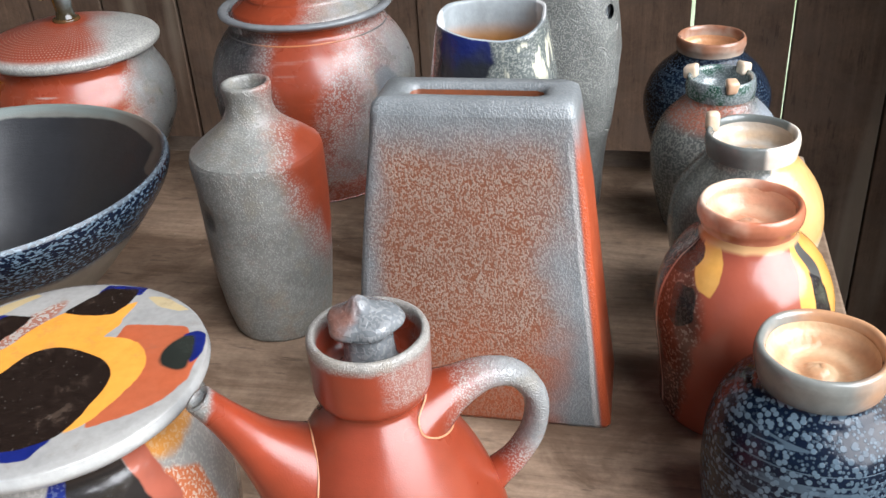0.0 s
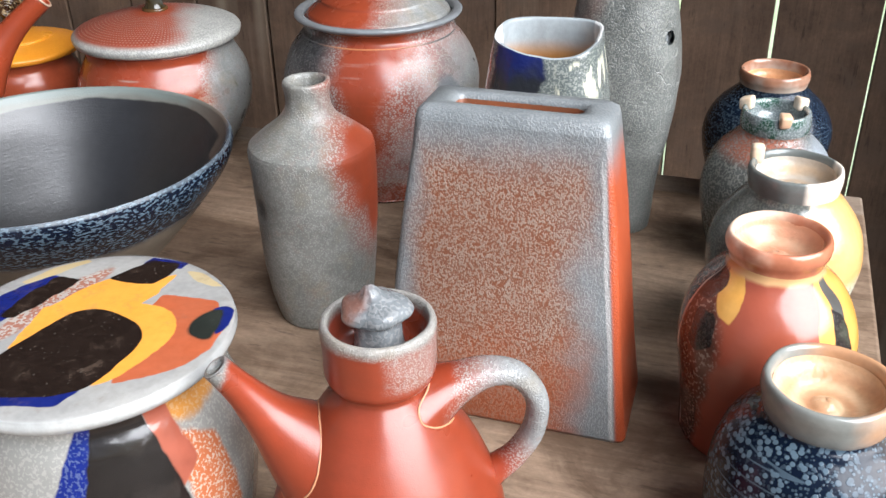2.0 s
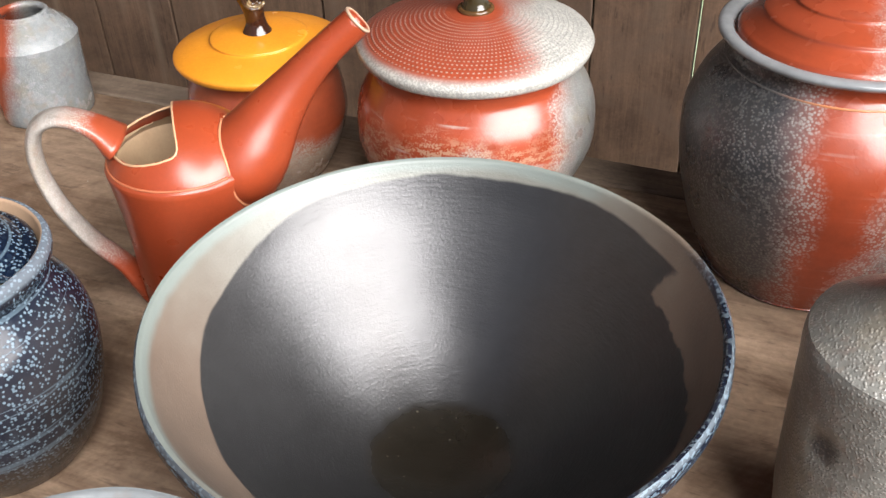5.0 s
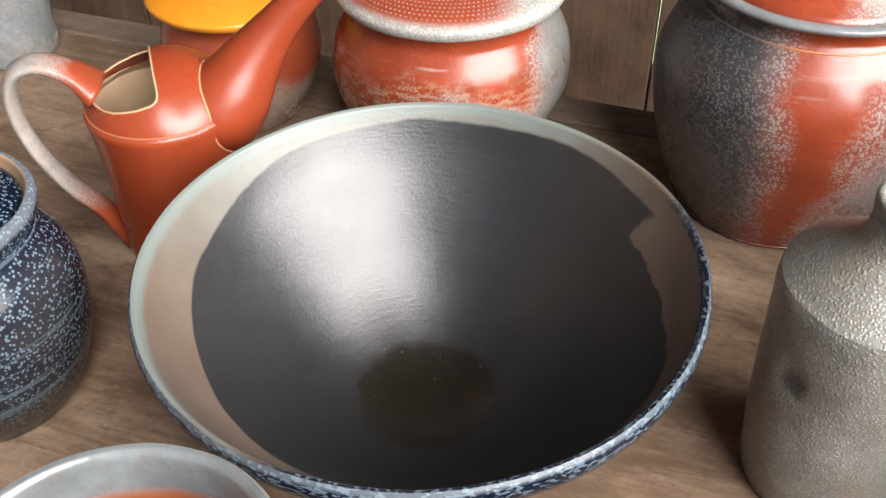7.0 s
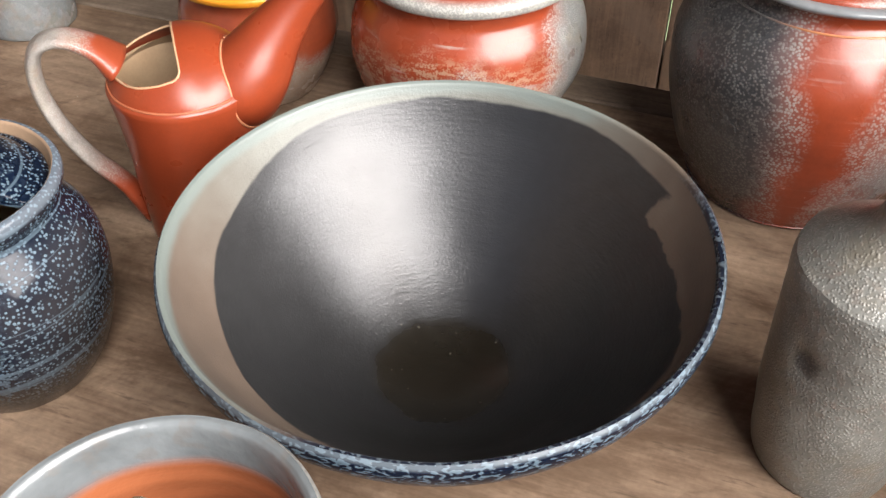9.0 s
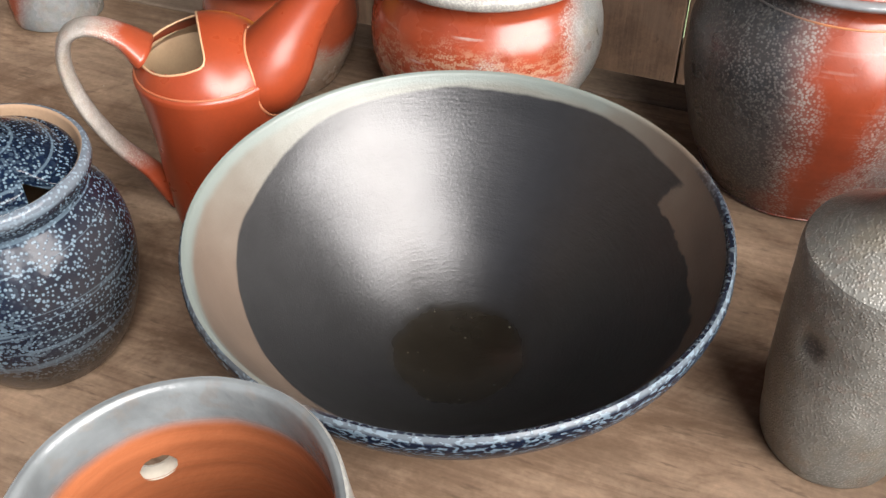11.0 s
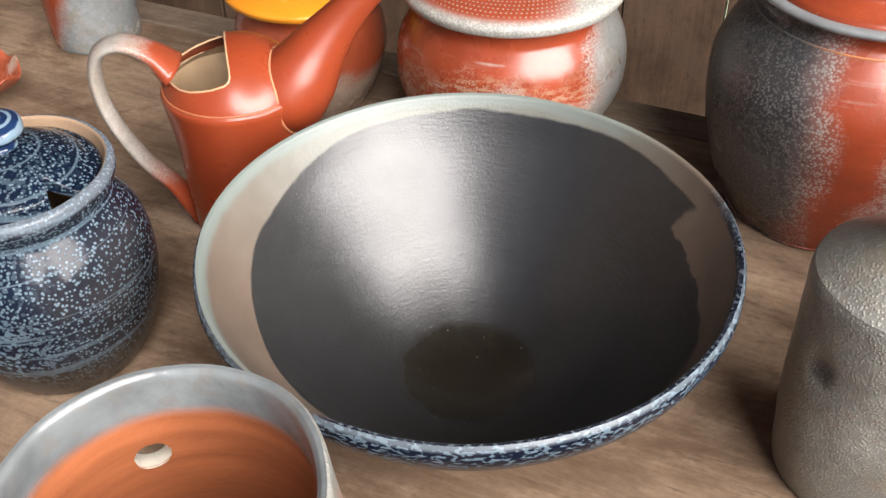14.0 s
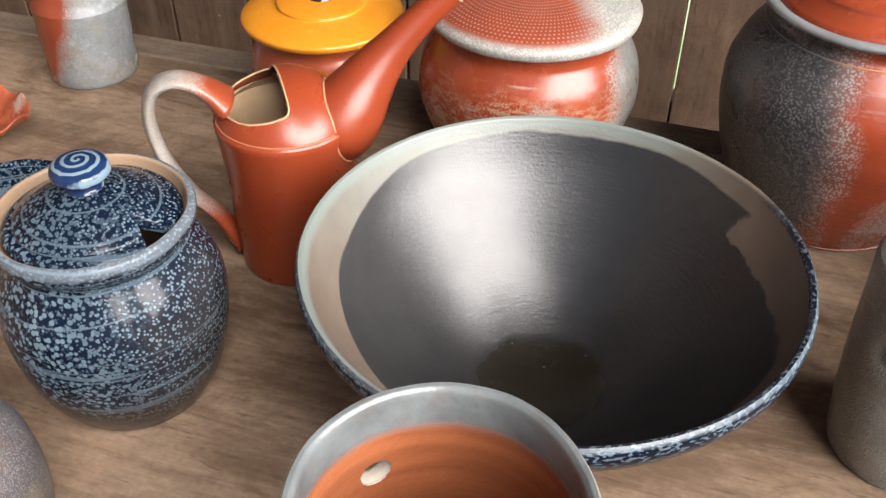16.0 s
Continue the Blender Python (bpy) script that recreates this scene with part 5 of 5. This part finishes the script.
TSQ = squared(2.6, -8)
HOLE2 = Vector((0.0305, -0.0335, 0.181))
part("outer_wall", pierced(lathe([(0, 0.004), (0.033, 0.004), (0.0355, 0.0, 1), (0.037, 0.004), (0.0385, 0.03), (0.0410, 0.06), (0.0475, 0.10), (0.0510, 0.140), (0.0485, 0.17), (0.0440, 0.20), (0.0418, 0.2145), (0.0410, 0.2175)], 128, 9, 0.0014, TSQ), HOLE2, 0.0062), tall_mat(), tall)
part("inner_wall", lathe([(0.0410, 0.2175), (0.0392, 0.2172), (0.0380, 0.2135), (0.0400, 0.19), (0.045, 0.14), (0.036, 0.05), (0.03, 0.02), (0, 0.015)], 96, 4, 0.0014, TSQ), pale_inside("tall_inside_glaze", (0.02, 0.03)), tall, "pale grey glazed inside")

hole_lining(HOLE2, 0.0062, 0.003, plain_glaze("tall_hole_glaze", (0.06, 0.062, 0.06), (0.14, 0.14, 0.13), 120, 0.3), tall)

# ---- row of small jars ----
PEACH = plain_glaze("peach_clay_glaze", (0.62, 0.33, 0.17), (0.68, 0.50, 0.36), 45, 0.3)
WHITE = plain_glaze("white_peach_glaze", (0.72, 0.66, 0.58), (0.66, 0.42, 0.2), 70, 0.25)


def inset_mat(name, a, b):
    t = Tree(name)
    r = t.m("SQRT", t.add(t.mul(t.x, t.x), t.mul(t.y, t.y)))
    swirl = t.m("SINE", t.add(t.mul(r, 520.0), t.m("ARCTAN2", t.y, t.x), t.mul(t.noise(60), 2.0)))
    c = t.mix(t.add(t.mul(swirl, 0.22), t.mul(t.noise(60, 3.0), 0.7)), a, b)
    return t.done(t.tone(c, t.noise(300), 0.15), 0.28, t.add(swirl, t.noise(300)), 0.0005)


def small_jar(x, y, label, prof, rim, inset, body_mat, rim_mat, inside_mat, shape=None, tall_k=1.0):
    """A small closed jar: body, rolled rim, and a sunken dished lid with a nub."""
    ob = thing("lidded_jar", x, y, label, "jar", "small jars in a row")
    prof, rim, inset = [(p[0], p[1] * tall_k, *p[2:]) for p in prof], [(r, z * tall_k) for r, z in rim], (inset[0], inset[1] * tall_k)
    part("body", lathe(prof, 80, 4, 0.0009, shape), body_mat, ob)
    part("rim", lathe(rim, 72, 4, 0.0008), rim_mat, ob, "rolled pale rim")
    r, z = inset
    part("lid", lathe([(r, z + 0.002), (r * 0.95, z - 0.003), (r * 0.7, z - 0.009), (r * 0.35, z - 0.0105), (r * 0.22, z - 0.0085), (r * 0.1, z - 0.0065), (0, z - 0.0062)], 64, 4, 0.0005), inside_mat, ob, "sunken dished lid with a small nub")
    return ob


blue_jar = small_jar(0.189, 0.385, "round navy stoneware jar with pale mottling and peach rim",
    [(0, 0.003), (0.044, 0.003), (0.047, 0.0, 1), (0.0495, 0.004), (0.0535, 0.025), (0.0550, 0.050), (0.0540, 0.070), (0.0490, 0.088), (0.0395, 0.100), (0.0325, 0.1045), (0.0312, 0.108)],
    [(0.0312, 0.107), (0.0325, 0.110), (0.0338, 0.116), (0.0345, 0.123), (0.0335, 0.1275), (0.0312, 0.1285), (0.0290, 0.126), (0.0280, 0.118)], (0.0282, 0.121),
    speckled_blue("navy_jar_glaze", 300, amount=0.7, worn=lambda t: t.mul(t.step(t.add(t.lin(16, -4, 9), t.mul(t.noise(30, 3.0), 0.5)), 1.45, 1.85), 0.8)), two_tone("navy_jar_rim_glaze", (0.20, 0.205, 0.185), (0.46, 0.25, 0.13), lambda t: t.step(t.add(t.lin(20, 5, 0), t.noise(40)), 0.3, 1.0), 0.13), inset_mat("peach_inset_glaze", (0.66, 0.46, 0.28), (0.42, 0.16, 0.06)), tall_k=0.975)


def lobed(a, r, z):
    k = 1 + 0.025 * math.exp(-((z - 0.06) / 0.05) ** 2) * math.cos(3 * a + 0.6)
    return r * k * math.cos(a), r * k * math.sin(a), z


def yellow_mat():
    t = Tree("yellow_drop_glaze")
    u = t.mul(t.turned(-1.84), 0.05)
    c = t.tone(t.mix(t.noise(35, 3.0), (0.33, 0.080, 0.042), (0.25, 0.060, 0.034)), t.noise(18), 0.2)

    def patch(c, col, pts, wob=0.004, rounding=0.003, soft=0.0006):
        return t.mix(t.poly(u, t.z, [(a * 0.05, z) for a, z in pts], 1.0, wob, soft, rounding, 60), c, col)

    yel = t.tone(t.mix(t.noise(50), (0.62, 0.29, 0.045), (0.66, 0.38, 0.11)), t.noise(250), 0.1)
    blk = t.mix(t.mul(t.worms(200, 0.04), 0.12), (0.018, 0.014, 0.013), (0.2, 0.17, 0.14))
    murk = t.mix(t.mul(t.step(t.noise(450, 1.0), 0.55, 0.62), 0.6), t.mix(t.noise(40, 3.0), (0.13, 0.045, 0.028), (0.06, 0.03, 0.022)), (0.30, 0.24, 0.19))
    c = patch(c, murk, [(-1.8, 0.135), (-1.0, 0.132), (-0.8, 0.122), (-0.52, 0.105), (-0.45, 0.085), (-0.55, 0.05), (-0.8, 0.0), (-1.8, 0.0)], 0.012, 0.006, 0.004)
    c = patch(c, yel, [(-1.02, 0.133), (-0.6, 0.133), (-0.40, 0.122), (-0.38, 0.113), (-0.47, 0.099), (-0.66, 0.109), (-0.88, 0.112)])
    c = patch(c, blk, [(-1.25, 0.129), (-0.92, 0.128), (-0.78, 0.122), (-0.80, 0.117), (-0.90, 0.112), (-1.25, 0.110)], 0.005)
    c = patch(c, blk, [(-0.95, 0.106), (-0.68, 0.109), (-0.55, 0.101), (-0.57, 0.09), (-0.78, 0.080), (-0.95, 0.088)], 0.007)
    c = patch(c, (0.50, 0.36, 0.29), [(-1.24, 0.132), (-1.20, 0.132), (-1.17, 0.06), (-1.2, 0.005), (-1.26, 0.005), (-1.24, 0.06)], 0.002, 0.001, 0.001)
    c = patch(c, yel, [(0.93, 0.135), (1.2, 0.135), (1.12, 0.118), (1.0, 0.07), (0.70, 0.075), (0.69, 0.107)])
    c = patch(c, yel, [(1.2, 0.138), (1.9, 0.127), (1.9, 0.075), (1.25, 0.08), (1.12, 0.105)])
    c = patch(c, t.mix(t.noise(60), (0.05, 0.045, 0.04), (0.10, 0.10, 0.09)), [(1.05, 0.138), (1.22, 0.138), (1.30, 0.120), (1.16, 0.108), (1.0, 0.110)])
    c = patch(c, blk, [(0.98, 0.118), (1.16, 0.112), (1.26, 0.07), (0.86, 0.07), (0.90, 0.10)])
    c = t.mix(t.step(t.add(t.z, t.mul(t.noise(50), 0.004)), 0.1305, 0.1335), c, (0.56, 0.33, 0.15))
    return t.done(c, 0.2, t.add(t.mul(t.noise(200, 2.0), 0.4), t.mul(t.noise(60), 1.5)), 0.0003, coat=0.25)


yellow_jar = small_jar(0.183, 0.497, "rust-red lobed stoneware jar with yellow and black drops", [(0, 0.003), (0.042, 0.003), (0.0445, 0.0, 1), (0.046, 0.004), (0.0475, 0.025), (0.0515, 0.050), (0.0550, 0.076), (0.0525, 0.098), (0.0435, 0.117), (0.0330, 0.128), (0.0292, 0.134), (0.0285, 0.138)],
    [(0.0285, 0.137), (0.0292, 0.1405), (0.0312, 0.145), (0.0314, 0.150), (0.0298, 0.1535), (0.0278, 0.1535), (0.0262, 0.151), (0.0255, 0.145)], (0.0258, 0.147),
    yellow_mat(), two_tone("salmon_rim_glaze", (0.42, 0.15, 0.08), (0.62, 0.46, 0.34), lambda t: t.step(t.add(t.lin(-8, 8, 0), t.noise(45, 3.0)), 0.35, 0.85), 0.14), inset_mat("salmon_inset_glaze", (0.62, 0.40, 0.26), (0.5, 0.18, 0.09)), lobed, 0.98)


def split_mat():
    t = Tree("split_jar_glaze")
    k = t.step(t.add(t.lin(22, -14, 0), t.mul(t.sub(t.noise(45, 3.0), 0.5), 0.7)), 0.47, 0.54)
    grey = t.tone(t.mix(t.mul(t.worms(240, 0.08), 0.4), (0.075, 0.08, 0.07), (0.2, 0.2, 0.17)), t.noise(25), 0.3)
    yel = t.mix(t.step(t.add(t.z, t.mul(t.noise(25), 0.03)), 0.075, 0.092), t.mix(t.worms(200, 0.02), (0.56, 0.53, 0.42), (0.26, 0.31, 0.22)), t.mix(t.noise(35, 3.0), (0.58, 0.28, 0.075), (0.66, 0.44, 0.2)))
    yel = t.mix(t.step(t.add(t.lin(22, -14, 0), t.mul(t.noise(50, 2.0), 0.5)), 1.0, 0.72), yel, (0.66, 0.58, 0.46))
    return t.done(t.mix(k, grey, yel), 0.26, t.noise(260, 3.0), 0.0005, coat=0.2)


split_jar = small_jar(0.218, 0.609, "stoneware jar, dark grey on one side and yellow on the other", [(0, 0.003), (0.038, 0.003), (0.041, 0.0, 1), (0.0425, 0.004), (0.0470, 0.03), (0.0530, 0.056), (0.0550, 0.078), (0.0515, 0.099), (0.0410, 0.116), (0.0335, 0.125), (0.0315, 0.130)],
    [(0.0315, 0.129), (0.0322, 0.134), (0.0328, 0.140), (0.0320, 0.1445), (0.0300, 0.1455), (0.0280, 0.143), (0.0270, 0.137)], (0.0272, 0.139),
    split_mat(), two_tone("split_rim_glaze", (0.13, 0.14, 0.13), (0.72, 0.64, 0.54), lambda t: t.step(t.lin(20, -14, 0), 0.40, 0.5)), inset_mat("ochre_inset_glaze", (0.42, 0.40, 0.36), (0.5, 0.3, 0.13)))
part("lug", block((0.0095, 0.0085, 0.0145), (-0.0245, 0.017, 0.1475), 0.0026), WHITE, split_jar, "white pinched lug")


def ear_mat():
    t = Tree("eared_jar_glaze")
    red = t.mul(t.step(t.z, 0.095, 0.107), t.step(t.lin(-16, -8, 0), -0.3, 0.3))
    w = t.worms(200, 0.08)
    c = t.tone(t.mix(t.mul(w, 0.45), (0.085, 0.088, 0.08), (0.30, 0.29, 0.25)), t.noise(28, 3.0), 0.35)
    c = t.mix(t.mul(red, t.sub(1.0, t.mul(w, 0.5))), c, (0.26, 0.09, 0.055))
    c = t.mix(t.step(t.add(t.lin(18, -4, 6), t.mul(t.noise(30), 0.5)), 1.35, 1.7), c, (0.30, 0.33, 0.36))
    return t.done(c, 0.26, t.add(w, t.noise(400)), 0.0005, coat=0.2)


def green_mat():
    t = Tree("green_collar_glaze")
    c = t.mix(t.step(t.noise(50, 3.0), 0.45, 0.6), (0.14, 0.16, 0.16), (0.02, 0.07, 0.045))
    return t.done(t.mix(t.mul(t.worms(300, 0.06), 0.5), c, (0.35, 0.4, 0.4)), 0.15, t.noise(300), 0.0004, coat=0.4)


GREEN = green_mat()
eared_jar = small_jar(0.2335, 0.746, "grey stoneware jar with a glossy green collar and small white lugs", [(0, 0.003), (0.037, 0.003), (0.040, 0.0, 1), (0.042, 0.004), (0.0495, 0.03), (0.0548, 0.060), (0.0535, 0.080), (0.0465, 0.098), (0.0350, 0.111), (0.0285, 0.117), (0.0278, 0.121)],
    [(0.0278, 0.120), (0.0288, 0.124), (0.0290, 0.130), (0.0278, 0.1355), (0.0258, 0.1365), (0.0238, 0.134), (0.023, 0.128)], (0.0232, 0.128),
    ear_mat(), GREEN, GREEN)
for a, m in ((-88, PEACH), (148, WHITE), (32, WHITE)):
    bm = block((0.0115, 0.0095, 0.0105), (0, 0, 0), 0.0022)
    for v in bm.verts:
        v.co *= 1 + 0.25 * noise.noise(v.co * 120 + Vector((a, 0, 0)))
    bmesh.ops.transform(bm, matrix=pose(0.0262 * math.cos(radians(a)), 0.0262 * math.sin(radians(a)), 0.1365, 0, 12, a), verts=bm.verts)
    part("lug", bm, m, eared_jar, "small pinched white lug")
back_jar = small_jar(0.2585, 0.872, "dark navy stoneware jar with a copper-brown rim", [(0, 0.003), (0.040, 0.003), (0.043, 0.0, 1), (0.045, 0.004), (0.0545, 0.03), (0.0605, 0.058), (0.0590, 0.078), (0.0500, 0.095), (0.0385, 0.106), (0.0325, 0.112), (0.0312, 0.1165)],
    [(0.0312, 0.1155), (0.0320, 0.119), (0.0332, 0.123), (0.0325, 0.1285), (0.0305, 0.130), (0.0285, 0.1275), (0.0275, 0.121)], (0.0277, 0.119),
    speckled_blue("back_jar_glaze", 420, amount=0.28), two_tone("copper_rim_glaze", (0.26, 0.12, 0.07), (0.38, 0.31, 0.25), lambda t: t.step(t.add(t.noise(40, 3.0), t.lin(0, 0, -30, 3.7)), 0.3, 0.75), 0.14), inset_mat("copper_inset_glaze", (0.55, 0.30, 0.15), (0.42, 0.17, 0.07)))

# ---- at the far left ----
cup = thing("small_bottle", -0.812, 1.050, "small grey shouldered stoneware bottle with a red flash", "bottle")
SMALL = salt_glaze("small_bottle_glaze", lambda t: t.step(t.add(t.lin(-18, -8, 6), t.mul(t.sub(t.noise(25, 3.0), 0.5), 0.4), -0.62), -0.12, 0.22), 600, 0.4, 0.30, (0.17, 0.185, 0.19), (0.20, 0.045, 0.02), veil=lambda t: t.mul(t.step(t.add(t.z, t.mul(t.noise(40), 0.012)), 0.022, 0.012), 1.0))
part("body", lathe([(0, 0.003), (0.040, 0.003), (0.0415, 0.0, 1), (0.0435, 0.004), (0.0438, 0.03), (0.0442, 0.065), (0.0452, 0.0765)], 72, 4, 0.001), SMALL, cup)
part("neck", lathe([(0.0452, 0.0765), (0.040, 0.085), (0.030, 0.094), (0.0245, 0.098), (0.0238, 0.1015), (0.0205, 0.1015), (0.0195, 0.097), (0.03, 0.085), (0.04, 0.07)], 72, 4, 0.001), SMALL, cup, "sloping shoulder with a wide mouth")

dish = thing("leaf_dish", -0.885, 0.925, "red leaf-shaped stoneware dish with ribbed veins", "dish", turn=-20)


def leaf(a, r, z):
    k = 1 + 0.22 * math.cos(2 * a)
    x, y = r * k * math.cos(a), r * k * 0.8 * math.sin(a)
    up = (r / 0.06) ** 2
    return x, y, z + up * 0.004 * math.cos(9 * a)


part("body", lathe([(0, 0.002), (0.022, 0.002), (0.026, 0.0, 1), (0.040, 0.010), (0.055, 0.023), (0.060, 0.030), (0.0585, 0.031), (0.052, 0.0255), (0.038, 0.014), (0.02, 0.007), (0, 0.006)], 90, 4, 0.0008, leaf), salt_glaze("leaf_dish_glaze", lambda t: t.step(t.noise(30, 3.0), 0.25, 0.45), 300, 0.6, 0.35, (0.5, 0.4, 0.32), (0.42, 0.10, 0.045)), dish)

blue_bowl = thing("bowl", -0.735, 0.728, "small cobalt-blue speckled stoneware bowl", "bowl")
part("body", lathe([(0, 0.003), (0.026, 0.003), (0.028, 0.0, 1), (0.030, 0.004), (0.042, 0.025), (0.051, 0.055), (0.0535, 0.074), (0.052, 0.076), (0.050, 0.073), (0.046, 0.050), (0.03, 0.015), (0, 0.01)], 72, 4), speckled_blue("blue_bowl_glaze", 300), blue_bowl)

grey_jar = thing("jar", -0.672, 0.492, "plain dark grey rounded stoneware jar", "jar")
part("body", lathe([(0, 0.003), (0.040, 0.003), (0.043, 0.0, 1), (0.046, 0.004), (0.054, 0.03), (0.057, 0.06), (0.054, 0.09), (0.044, 0.11), (0.034, 0.12), (0.034, 0.13), (0.031, 0.131), (0.030, 0.12), (0.045, 0.09), (0.04, 0.02), (0, 0.01)], 72, 4, 0.001), salt_glaze("grey_jar_glaze", lambda t: t.mul(t.noise(20), 0.1), 500, 0.3, 0.45, (0.07, 0.073, 0.08)), grey_jar)
